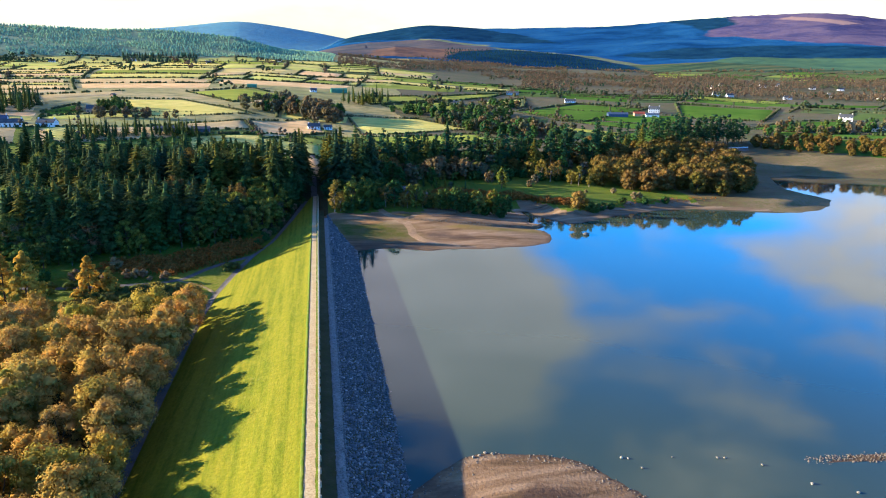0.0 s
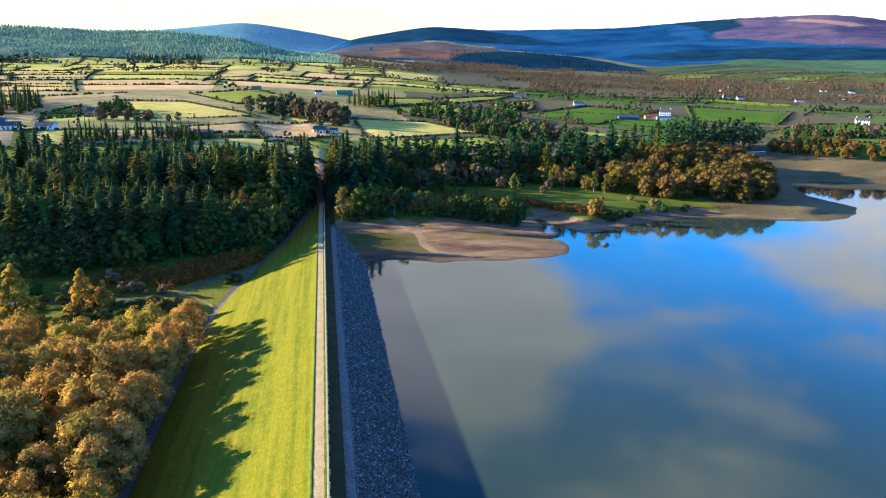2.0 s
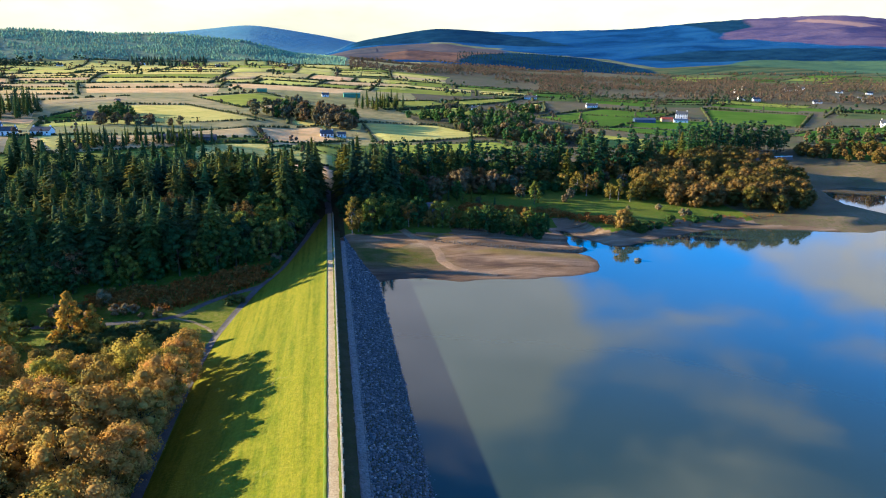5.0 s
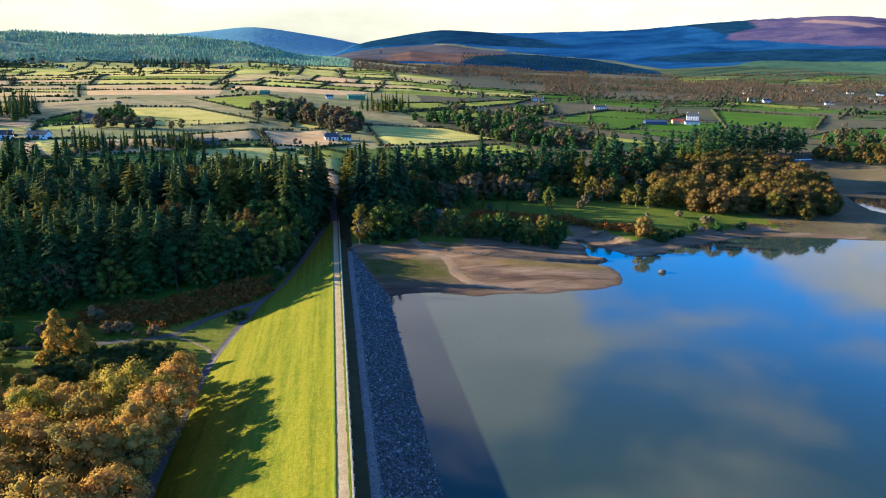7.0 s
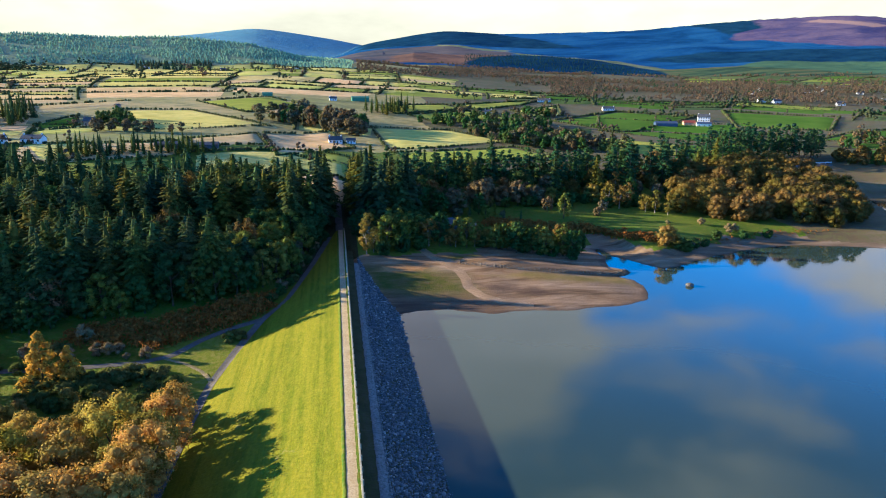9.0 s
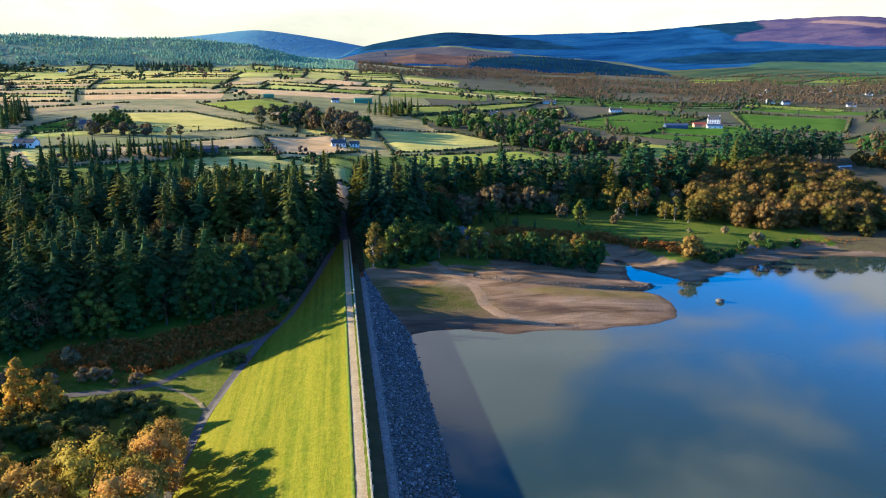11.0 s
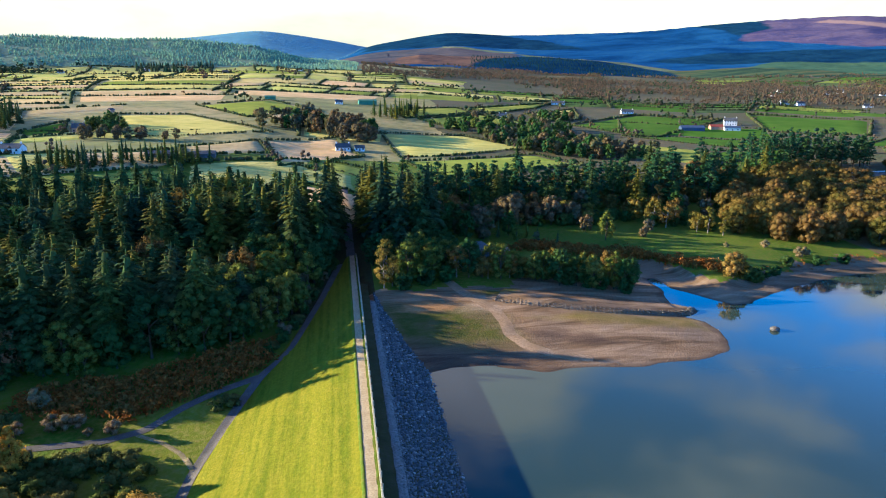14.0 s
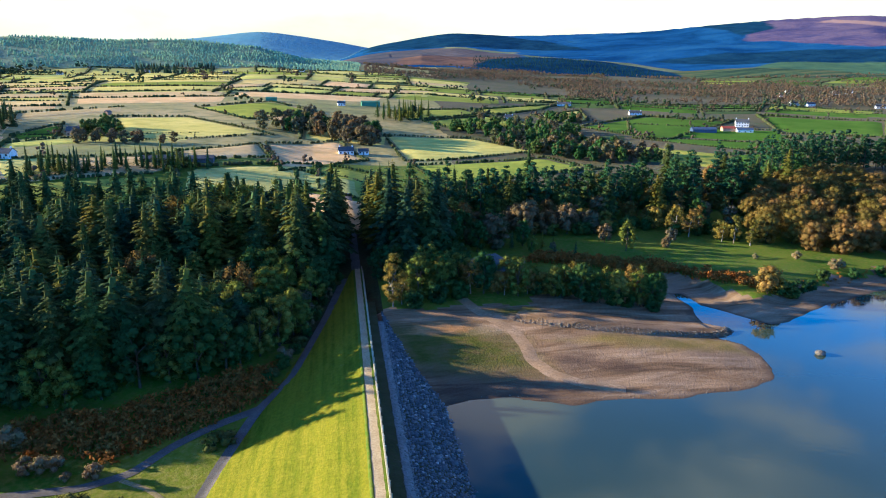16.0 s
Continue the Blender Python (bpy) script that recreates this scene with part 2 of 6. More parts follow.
def upland_colour(nt, pos):
    """Plantations, moor, heather and hill pasture on the mountains, each with its own outline; distance haze is put
    into their blues.
    """
    xyz = node(nt, "ShaderNodeSeparateXYZ", {"Vector": pos})
    b = node(nt, "ShaderNodeMath", {0: xyz.outputs[0], 1: xyz.outputs[1]}, "ARCTAN2").outputs[0]
    b = node(nt, "ShaderNodeMath", {0: b, 1: 57.2958}, "MULTIPLY").outputs[0]
    flat = node(nt, "ShaderNodeVectorMath", {0: pos, 1: (1, 1, 0)}, "MULTIPLY").outputs[0]
    r = node(nt, "ShaderNodeVectorMath", {0: flat}, "LENGTH").outputs[1]
    b = node(nt, "ShaderNodeMath", {0: noisy(nt, pos, 0.006, 5.0, 0.6), 1: 2.2, 2: b}, "MULTIPLY_ADD").outputs[0]
    b = node(nt, "ShaderNodeMath", {0: b, 1: 1.1}, "SUBTRACT").outputs[0]
    r = node(nt, "ShaderNodeMath", {0: noisy(nt, pos, 0.005, 5.0, 0.6), 1: 150.0, 2: r}, "MULTIPLY_ADD").outputs[0]
    r = node(nt, "ShaderNodeMath", {0: r, 1: 75.0}, "SUBTRACT").outputs[0]
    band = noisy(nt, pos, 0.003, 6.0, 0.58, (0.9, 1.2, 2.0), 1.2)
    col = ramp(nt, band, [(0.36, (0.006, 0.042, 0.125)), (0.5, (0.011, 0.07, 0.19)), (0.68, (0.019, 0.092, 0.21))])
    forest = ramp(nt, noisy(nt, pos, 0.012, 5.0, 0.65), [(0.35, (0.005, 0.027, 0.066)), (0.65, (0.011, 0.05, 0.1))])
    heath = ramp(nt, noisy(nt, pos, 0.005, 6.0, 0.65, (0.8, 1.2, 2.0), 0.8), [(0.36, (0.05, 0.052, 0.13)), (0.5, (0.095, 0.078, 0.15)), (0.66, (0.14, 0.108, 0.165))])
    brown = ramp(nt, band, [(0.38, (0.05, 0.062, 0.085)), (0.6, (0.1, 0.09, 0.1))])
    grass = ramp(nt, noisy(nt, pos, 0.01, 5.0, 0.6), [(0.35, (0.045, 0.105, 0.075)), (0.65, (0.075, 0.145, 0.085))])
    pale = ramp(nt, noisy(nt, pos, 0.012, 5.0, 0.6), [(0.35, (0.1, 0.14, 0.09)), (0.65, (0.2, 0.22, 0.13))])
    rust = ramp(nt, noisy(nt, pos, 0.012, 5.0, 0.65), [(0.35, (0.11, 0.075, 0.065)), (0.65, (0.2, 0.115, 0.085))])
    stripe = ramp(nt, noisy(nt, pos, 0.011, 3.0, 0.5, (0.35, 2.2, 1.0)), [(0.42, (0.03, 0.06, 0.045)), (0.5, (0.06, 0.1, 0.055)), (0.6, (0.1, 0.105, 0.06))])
    # sunlit strip of heather, its brightness put into the colour
    sunlit_pink = (0.3, 0.2, 0.19)
    for colour, corners in ((brown, [(-2, 2000), (-2, 3300), (8, 3160), (14, 2900), (14, 2000)]),
                            (rust, [(4, 2000), (5, 2300), (9, 2420), (13.5, 2560), (14, 2000)]),
                            (forest, [(2, 3260), (7.4, 3200), (10.8, 3060), (21, 2935), (19, 3150), (13, 4100), (2, 4100)]),
                            (pale, [(8, 3120), (8.5, 3190), (14, 2990), (13.9, 2930)]),
                            (pale, [(13.5, 2960), (22.5, 2680), (29, 2180), (27, 2170), (22, 2590), (14, 2880)]),
                            (stripe, [(22, 1900), (25, 2240), (31, 2330), (48, 2060), (48, 1900)]),
                            (forest, [(10.3, 2060), (11.8, 2388), (17.5, 2700), (21.7, 2450), (26, 2120), (26, 1960), (11, 1930)]),
                            (forest, [(24, 2620), (28, 2760), (33.3, 2803), (48, 2770), (48, 2500), (39, 2490), (32, 2480), (29, 2480)]),
                            (heath, [(30.5, 3150), (39, 2850), (48, 2720), (48, 4300), (32, 4300), (31, 3500)]),
                            (sunlit_pink, [(35, 3640), (39.5, 3450), (40.5, 3500), (36, 3720)]),
                            (forest, [(25, 4300), (28, 3720), (30.2, 3280), (32.4, 3500), (30.8, 4300)]),
                            (grass, [(30.8, 2331), (32.6, 2510), (48, 2530), (48, 2040), (38.7, 2060)])):
        col = mixed(nt, zone(nt, b, r, corners), col, colour)
    return col


MAT["upland"] = surface("hazy_mountain_cover", upland_colour, 1.0, 4.0, 0.03, 0.0)
# the blue is distance haze put into the hill's base colour
MAT["hazy_hill"] = surface("hazy_blue_mountain", blotchy((0.09, 0.24, 0.33), (0.13, 0.28, 0.36), (0.1, 0.22, 0.3), 0.002, 0.02), 1.0, 4.0, 0.03, 0.0)
MAT["farland"] = surface("far_rough_pasture", blotchy((0.2, 0.21, 0.07), (0.38, 0.29, 0.14), (0.14, 0.15, 0.06), 0.01, 0.08), 1.0, 0.6, 0.15)


def meadowy(a, b, c, big=0.03):
    """A field's cover: patches, drill lines and its own tone, field by field."""
    def build(nt, pos):
        base = ramp(nt, noisy(nt, pos, big, 5.0, 0.65), [(0.34, a), (0.66, b)])
        fleck = ramp(nt, noisy(nt, pos, 0.16, 4.0, 0.7, (0.5, 1.5, 1.0)), [(0.46, (0, 0, 0)), (0.7, (0.9, 0.9, 0.9))])
        base = mixed(nt, fleck, base, c)
        tone = ramp(nt, node(nt, "ShaderNodeObjectInfo").outputs["Random"], [(0.0, (0.74, 0.82, 0.8)), (0.35, (1.0, 1.0, 0.95)), (0.7, (1.2, 1.1, 1.05)), (1.0, (0.95, 1.08, 0.8))])
        return mixed(nt, 1.0, base, tone, "MULTIPLY")
    return build


def woody(cols, dark=0.6, scale=0.09):
    """Leaf colour of uncountable growth, changing from tree to tree."""
    def build(nt, pos):
        n = len(cols)
        per_tree = ramp(nt, noisy(nt, pos, scale, 2.0, 0.6), [(0.28 + 0.44 * i / (n - 1), c) for i, c in enumerate(cols)])
        leaf = node(nt, "ShaderNodeNewGeometry").outputs["Random Per Island"]
        return mixed(nt, 1.0, per_tree, ramp(nt, leaf, [(0.0, (dark, dark, dark)), (1.0, (1.2, 1.18, 1.12))]), "MULTIPLY")
    return build


MAT["tilled"] = surface("bleached_grass", meadowy((0.56, 0.38, 0.2), (0.72, 0.5, 0.28), (0.36, 0.27, 0.12)), 1.0, 0.3, 0.4, 0.0)
MAT["pasture"] = surface("pasture", meadowy((0.2, 0.25, 0.05), (0.32, 0.34, 0.08), (0.17, 0.2, 0.06)), 1.0, 0.3, 0.4, 0.0)
# lush pasture colours lowered to stand for cloud shade over the right-hand valley
MAT["pasture_b"] = surface("dimmed_lush_pasture", meadowy((0.0487, 0.121, 0.0216), (0.0841, 0.163, 0.0335), (0.0664, 0.121, 0.0314)), 1.0, 0.3, 0.4, 0.0)
MAT["pasture_c"] = surface("dry_pasture", meadowy((0.46, 0.42, 0.13), (0.6, 0.52, 0.19), (0.33, 0.32, 0.1)), 1.0, 0.3, 0.4, 0.0)
# upland pasture, likewise dimmed in colour for cloud shade
MAT["pasture_d"] = surface("dimmed_upland_pasture", meadowy((0.0638, 0.106, 0.0467), (0.102, 0.132, 0.0595), (0.0765, 0.0978, 0.051)), 1.0, 0.3, 0.4, 0.0)
MAT["gravel"] = surface("pale_concrete", blotchy((0.414, 0.325, 0.21), (0.529, 0.426, 0.28), (0.322, 0.246, 0.14), 0.35, 3.0), 0.9, 0.03, 8.0)
MAT["tarmac"] = surface("footpath_asphalt", blotchy((0.10, 0.095, 0.095), (0.15, 0.14, 0.135), (0.08, 0.075, 0.07), 0.4, 5.0), 0.9, 0.02, 10.0)
MAT["stone"] = surface("parapet_stone", blotchy((0.38, 0.34, 0.25), (0.5, 0.45, 0.34), (0.25, 0.24, 0.15), 0.5, 3.0), 0.85, 0.03, 6.0)
# overgrown verge, with the parapet's shade put into its dark colour
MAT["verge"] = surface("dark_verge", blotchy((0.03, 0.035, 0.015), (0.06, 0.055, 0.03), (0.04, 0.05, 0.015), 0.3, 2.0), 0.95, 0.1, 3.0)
MAT["apron"] = surface("apron_concrete", blotchy((0.15, 0.16, 0.16), (0.22, 0.225, 0.22), (0.1, 0.11, 0.105), 0.4, 2.5), 0.85, 0.05, 4.0)


def rock_colour(nt, pos):
    who = node(nt, "ShaderNodeNewGeometry").outputs["Random Per Island"]
    per = ramp(nt, who, [(0.0, (0.05, 0.064, 0.074)), (0.6, (0.1, 0.118, 0.132)), (0.95, (0.17, 0.185, 0.195)), (1.0, (0.36, 0.36, 0.35))])
    fine = ramp(nt, noisy(nt, pos, 3.0, 4.0, 0.7), [(0.3, (0.75, 0.75, 0.75)), (0.7, (1.2, 1.2, 1.2))])
    return mixed(nt, 1.0, per, fine, "MULTIPLY")


MAT["rock"] = surface("pitching_stone", rock_colour, 0.85, 0.04, 6.0)


def single_rock_colour(nt, pos):
    who = node(nt, "ShaderNodeObjectInfo").outputs["Random"]
    per = ramp(nt, who, [(0.0, (0.05, 0.064, 0.074)), (0.6, (0.1, 0.118, 0.132)), (0.95, (0.17, 0.185, 0.195)), (1.0, (0.36, 0.36, 0.35))])
    fine = ramp(nt, noisy(nt, pos, 3.0, 4.0, 0.7), [(0.3, (0.75, 0.75, 0.75)), (0.7, (1.2, 1.2, 1.2))])
    return mixed(nt, 1.0, per, fine, "MULTIPLY")


MAT["rock_one"] = surface("loose_stone", single_rock_colour, 0.85, 0.04, 6.0)
MAT["pale_rock"] = surface("pale_pitching_stone", woody([(0.11, 0.125, 0.13), (0.18, 0.195, 0.2), (0.14, 0.15, 0.15), (0.24, 0.25, 0.25)], 0.6, 1.2), 0.85, 0.04, 6.0)
MAT["dark_boulder"] = surface("wet_boulder", blotchy((0.1, 0.09, 0.08), (0.2, 0.18, 0.16), (0.06, 0.055, 0.05), 0.6, 3.0), 0.8, 0.08, 3.0)
MAT["boulder"] = surface("pale_boulder", blotchy((0.24, 0.215, 0.18), (0.4, 0.36, 0.3), (0.15, 0.14, 0.12), 0.6, 3.0), 0.9, 0.08, 3.0)
MAT["facing"] = surface("weathered_facing_stone", woody([(0.0936, 0.0792, 0.0648), (0.144, 0.122, 0.101), (0.194, 0.166, 0.137), (0.115, 0.108, 0.0936)], 0.7, 0.8), 0.9, 0.05, 4.0)
# conifers and floor lifted towards teal: distance haze in the base colour
MAT["hillwood"] = surface("hazy_hillside_conifers", woody([(0.0732, 0.183, 0.146), (0.134, 0.268, 0.183), (0.244, 0.366, 0.195), (0.159, 0.293, 0.195), (0.0854, 0.207, 0.171)], 0.9, 0.012), 0.9, spec=0.0)
MAT["hillfloor"] = surface("hazy_plantation_floor", blotchy((0.117, 0.211, 0.14), (0.211, 0.265, 0.14), (0.117, 0.195, 0.14), 0.01, 0.08), 1.0, 2.0, 0.1)
# scrub ground of the right-hand valley, cloud shade darkened into its colour
MAT["scrub"] = surface("cloud_dimmed_scrub", blotchy((0.06, 0.08, 0.035), (0.12, 0.1, 0.055), (0.1, 0.08, 0.05), 0.014, 0.09), 1.0, 0.8, 0.15)
MAT["track"] = surface("pale_track", blotchy((0.24, 0.155, 0.09), (0.36, 0.25, 0.165), (0.2, 0.13, 0.08), 0.25, 2.0), 0.95, 0.03, 4.0)
MAT["earth"] = surface("worn_earth", blotchy((0.22, 0.17, 0.1), (0.32, 0.25, 0.16), (0.15, 0.15, 0.05), 0.3, 3.0), 0.95, 0.02, 5.0)
MAT["bark"] = surface("bark", blotchy((0.06, 0.045, 0.03), (0.12, 0.09, 0.065), (0.05, 0.05, 0.03), 0.8, 5.0), 0.95)
MAT["pale_bark"] = surface("pale_bark", blotchy((0.22, 0.19, 0.15), (0.32, 0.28, 0.23), (0.12, 0.1, 0.08), 0.8, 5.0), 0.95)
MAT["spruce"] = surface("spruce_needles", leafy([(0.0479, 0.0957, 0.0405), (0.0767, 0.122, 0.0352), (0.115, 0.138, 0.0352), (0.16, 0.151, 0.0294), (0.032, 0.0769, 0.0485), (0.0832, 0.112, 0.0338), (0.0511, 0.0957, 0.0514)], 0.36), 0.8, translucent=0.18, spec=0.03)
# blue-black to match the haze-tinted ground below the trees
MAT["spurwood"] = surface("hazy_spur_conifers", leafy([(0.011, 0.0385, 0.0468), (0.0165, 0.0468, 0.0523)], 0.7), 0.9, spec=0.0)
MAT["meadow"] = surface("dry_mown_grass", blotchy((0.082, 0.119, 0.0095), (0.156, 0.18, 0.019), (0.197, 0.19, 0.0427), 0.12, 0.9), 0.95, 0.1, 2.0)
MAT["pine"] = surface("pine_needles", leafy([(0.025, 0.09, 0.055), (0.035, 0.108, 0.0572), (0.055, 0.12, 0.0495)], 0.6), 0.8, translucent=0.15, spec=0.03)
MAT["larch"] = surface("golden_larch_needles", leafy([(0.468, 0.302, 0.052), (0.515, 0.312, 0.0728), (0.43, 0.322, 0.0624)], 0.7), 0.8, translucent=0.4, spec=0.03)
MAT["autumn"] = surface("autumn_leaves", leafy([(0.459, 0.281, 0.0804), (0.519, 0.31, 0.103), (0.379, 0.291, 0.0669), (0.479, 0.299, 0.124), (0.309, 0.272, 0.0536), (0.519, 0.339, 0.0983)], 0.75), 0.8, translucent=0.45, spec=0.03)
MAT["green"] = surface("green_leaves", leafy([(0.0331, 0.0974, 0.0331), (0.0504, 0.108, 0.0347), (0.036, 0.0936, 0.0381), (0.0864, 0.122, 0.0347), (0.0288, 0.0842, 0.0347)], 0.75), 0.8, translucent=0.3, spec=0.03)
MAT["willow"] = surface("willow_leaves", leafy([(0.137, 0.104, 0.0319), (0.165, 0.116, 0.038), (0.119, 0.104, 0.0304), (0.147, 0.099, 0.0417), (0.193, 0.124, 0.0501)], 0.85), 0.8, translucent=0.35, spec=0.03)
MAT["brown"] = surface("brown_leaves", leafy([(0.148, 0.112, 0.0697), (0.114, 0.105, 0.0697), (0.159, 0.105, 0.0593), (0.126, 0.119, 0.0907), (0.0915, 0.109, 0.0558), (0.143, 0.112, 0.0767)], 0.8), 0.8, translucent=0.25, spec=0.03)
MAT["bracken"] = surface("rusty_bracken", woody([(0.223, 0.0932, 0.0258), (0.312, 0.11, 0.0258), (0.267, 0.131, 0.037), (0.189, 0.11, 0.0332)], 0.6, 0.3), 0.9, translucent=0.25, spec=0.03)
MAT["pale_twig"] = surface("pale_twigs", leafy([(0.252, 0.206, 0.132), (0.216, 0.166, 0.112)], 0.7), 0.9, translucent=0.3, spec=0.03)
MAT["gorse"] = surface("gorse_leaves", leafy([(0.08, 0.11, 0.035), (0.12, 0.13, 0.05)], 0.7), 0.9, translucent=0.25, spec=0.03)
MAT["gold"] = surface("golden_leaves", leafy([(0.26, 0.2, 0.055), (0.2, 0.19, 0.05), (0.25, 0.17, 0.06)], 0.6), 0.8, translucent=0.35, spec=0.03)
MAT["olive"] = surface("olive_leaves", leafy([(0.155, 0.184, 0.044), (0.124, 0.17, 0.04), (0.21, 0.207, 0.056), (0.101, 0.152, 0.044)], 0.7), 0.8, translucent=0.3, spec=0.03)
MAT["hedge"] = surface("hedge_leaves", woody([(0.042, 0.0818, 0.0336), (0.063, 0.0963, 0.0378), (0.105, 0.116, 0.0588), (0.0525, 0.0963, 0.042)], 0.65, 0.02), 0.9, spec=0.0, translucent=0.4)
MAT["farwood"] = surface("far_autumn_leaves", woody([(0.075, 0.085, 0.06), (0.115, 0.09, 0.065), (0.165, 0.115, 0.08), (0.13, 0.105, 0.08), (0.07, 0.09, 0.06), (0.2, 0.125, 0.075)], 0.8, 0.035), 0.9, spec=0.0, translucent=0.4)
# greens leaned towards blue: distance haze in the leaf colour
MAT["fargreen"] = surface("hazy_far_green_leaves", woody([(0.0248, 0.0629, 0.048), (0.0447, 0.0891, 0.048), (0.0895, 0.0945, 0.054), (0.0398, 0.0786, 0.06)], 0.8, 0.035), 0.9, spec=0.0, translucent=0.4)
MAT["wall"] = surface("white_render", blotchy((0.72, 0.72, 0.7), (0.8, 0.8, 0.78), (0.66, 0.66, 0.64), 0.4, 2.0), 0.8)
MAT["brickwall"] = surface("reddish_wall", blotchy((0.35, 0.2, 0.14), (0.42, 0.26, 0.18), (0.3, 0.2, 0.15), 0.4, 2.0), 0.9)
MAT["slate"] = surface("slate_roof", blotchy((0.07, 0.08, 0.095), (0.11, 0.12, 0.135), (0.06, 0.065, 0.07), 0.4, 2.0), 0.6)
MAT["blue_tin"] = surface("blue_sheet_metal", blotchy((0.03, 0.06, 0.12), (0.045, 0.08, 0.15), (0.03, 0.05, 0.09), 0.3, 2.0), 0.45, spec=0.5)
MAT["red_tin"] = surface("red_sheet_metal", blotchy((0.3, 0.06, 0.04), (0.38, 0.1, 0.06), (0.22, 0.06, 0.05), 0.3, 2.0), 0.6)
MAT["green_tin"] = surface("green_sheet_metal", blotchy((0.05, 0.2, 0.13), (0.07, 0.26, 0.17), (0.05, 0.16, 0.1), 0.3, 2.0), 0.5)
MAT["glass"] = surface("window_glass", lambda nt, pos: ramp(nt, noisy(nt, pos, 0.6), [(0.3, (0.02, 0.025, 0.03)), (0.7, (0.05, 0.055, 0.06))]), 0.08, spec=0.6)
MAT["rail"] = surface("galvanised_rail", blotchy((0.5, 0.55, 0.6), (0.6, 0.64, 0.68), (0.4, 0.44, 0.48), 0.3, 2.0), 0.5)


def build_water():
    m = bpy.data.materials.new("lake_water")
    m.use_nodes = True
    nt = m.node_tree
    nt.nodes.clear()
    pos = node(nt, "ShaderNodeNewGeometry").outputs["Position"]
    silt = ramp(nt, noisy(nt, pos, 0.012, 3.0, 0.5), [(0.35, (0.026, 0.052, 0.048)), (0.65, (0.04, 0.065, 0.054))])
    ripple = node(nt, "ShaderNodeTexNoise", {"Vector": pos, "Scale": 0.8, "Detail": 3.0, "Roughness": 0.5})
    # cat's-paws: long patches where a breeze roughens the surface
    breeze = ramp(nt, noisy(nt, pos, 0.02, 4.0, 0.55, (0.5, 2.2, 1.0), 0.6), [(0.42, (0.25, 0.25, 0.25)), (0.6, (1, 1, 1))])
    b = node(nt, "ShaderNodeBump", {"Height": ripple.outputs[0], "Strength": breeze, "Distance": 0.008})
    bsdf = node(nt, "ShaderNodeBsdfPrincipled", {"Base Color": silt, "Roughness": 0.04, "IOR": 1.333, "Specular IOR Level": 0.5, "Normal": b.outputs[0]})
    node(nt, "ShaderNodeOutputMaterial", {"Surface": bsdf.outputs[0]})
    return m


MAT["water"] = build_water()

# ---------------------------------------------------------------- mesh helpers
rng = np.random.default_rng(7)


def mesh_from(name, verts, faces, mats, index=None, smooth=False):
    """A mesh from an array of points and one or more arrays of faces (each of 3 or 4 corners)."""
    faces = faces if isinstance(faces, list) else [faces]
    me = bpy.data.meshes.new(name)
    verts = np.asarray(verts, np.float32)
    loops = np.concatenate([f.ravel() for f in faces]).astype(np.int32)
    sizes = np.concatenate([np.full(len(f), f.shape[1]) for f in faces]).astype(np.int32)
    me.vertices.add(len(verts))
    me.vertices.foreach_set("co", verts.ravel())
    me.loops.add(len(loops))
    me.loops.foreach_set("vertex_index", loops)
    me.polygons.add(len(sizes))
    me.polygons.foreach_set("loop_start", np.concatenate([[0], np.cumsum(sizes)[:-1]]).astype(np.int32))
    if index is not None:
        me.polygons.foreach_set("material_index", np.asarray(index, np.int32))
    if smooth:
        me.polygons.foreach_set("use_smooth", np.ones(len(sizes), bool))
    for m in mats if isinstance(mats, (list, tuple)) else [mats]:
        me.materials.append(m)
    me.update(calc_edges=True)
    me.validate()
    return me


def part_mesh(name, me, parent=None, label="", m=None):
    ob = new(name, me)
    ob.parent = parent
    if m is not None:
        ob.matrix_basis = m
    return tagged(ob, label)


def part(name, bm, material, parent=None, label="", smooth=False):
    me = bpy.data.meshes.new(name)
    bm.to_mesh(me)
    bm.free()
    me.materials.append(material)
    if smooth:
        for p in me.polygons:
            p.use_smooth = True
    return part_mesh(name, me, parent, label)


def box(bm, x0, y0, z0, x1, y1, z1, bevel=0.0):
    g = bmesh.ops.create_cube(bm, size=1.0, matrix=Matrix.Translation(((x0 + x1) / 2, (y0 + y1) / 2, (z0 + z1) / 2)) @ Matrix.Diagonal((x1 - x0, y1 - y0, z1 - z0, 1)))
    if bevel:
        edges = list({e for v in g["verts"] for e in v.link_edges})
        bmesh.ops.bevel(bm, geom=edges, offset=bevel, segments=1, affect="EDGES")


def grid_faces(nu, nv):
    i = np.arange(nu * nv).reshape(nu, nv)
    return np.stack([i[:-1, :-1], i[1:, :-1], i[1:, 1:], i[:-1, 1:]], -1).reshape(-1, 4)


def smooth01(t):
    t = np.clip(t, 0, 1)
    return t * t * (3 - 2 * t)


def wave(x, y, scale, seed=0.0):
    """A cheap smooth noise in about -1..1, over arrays."""
    x, y = x / scale, y / scale
    return (np.sin(x * 1.7 + 1.3 * np.sin(y * 1.1 + seed) + seed) + np.sin(y * 1.9 + 1.1 * np.sin(x * 1.3 - seed) + 2 * seed) + np.sin((x + y) * 2.7 + seed * 3) * 0.5) / 2.5


# ---------------------------------------------------------------- the lie of the land
WATER_Z = -4.1
CREST_HALF, DAM_START, DAM_END = 1.3, -70.0, 292.0
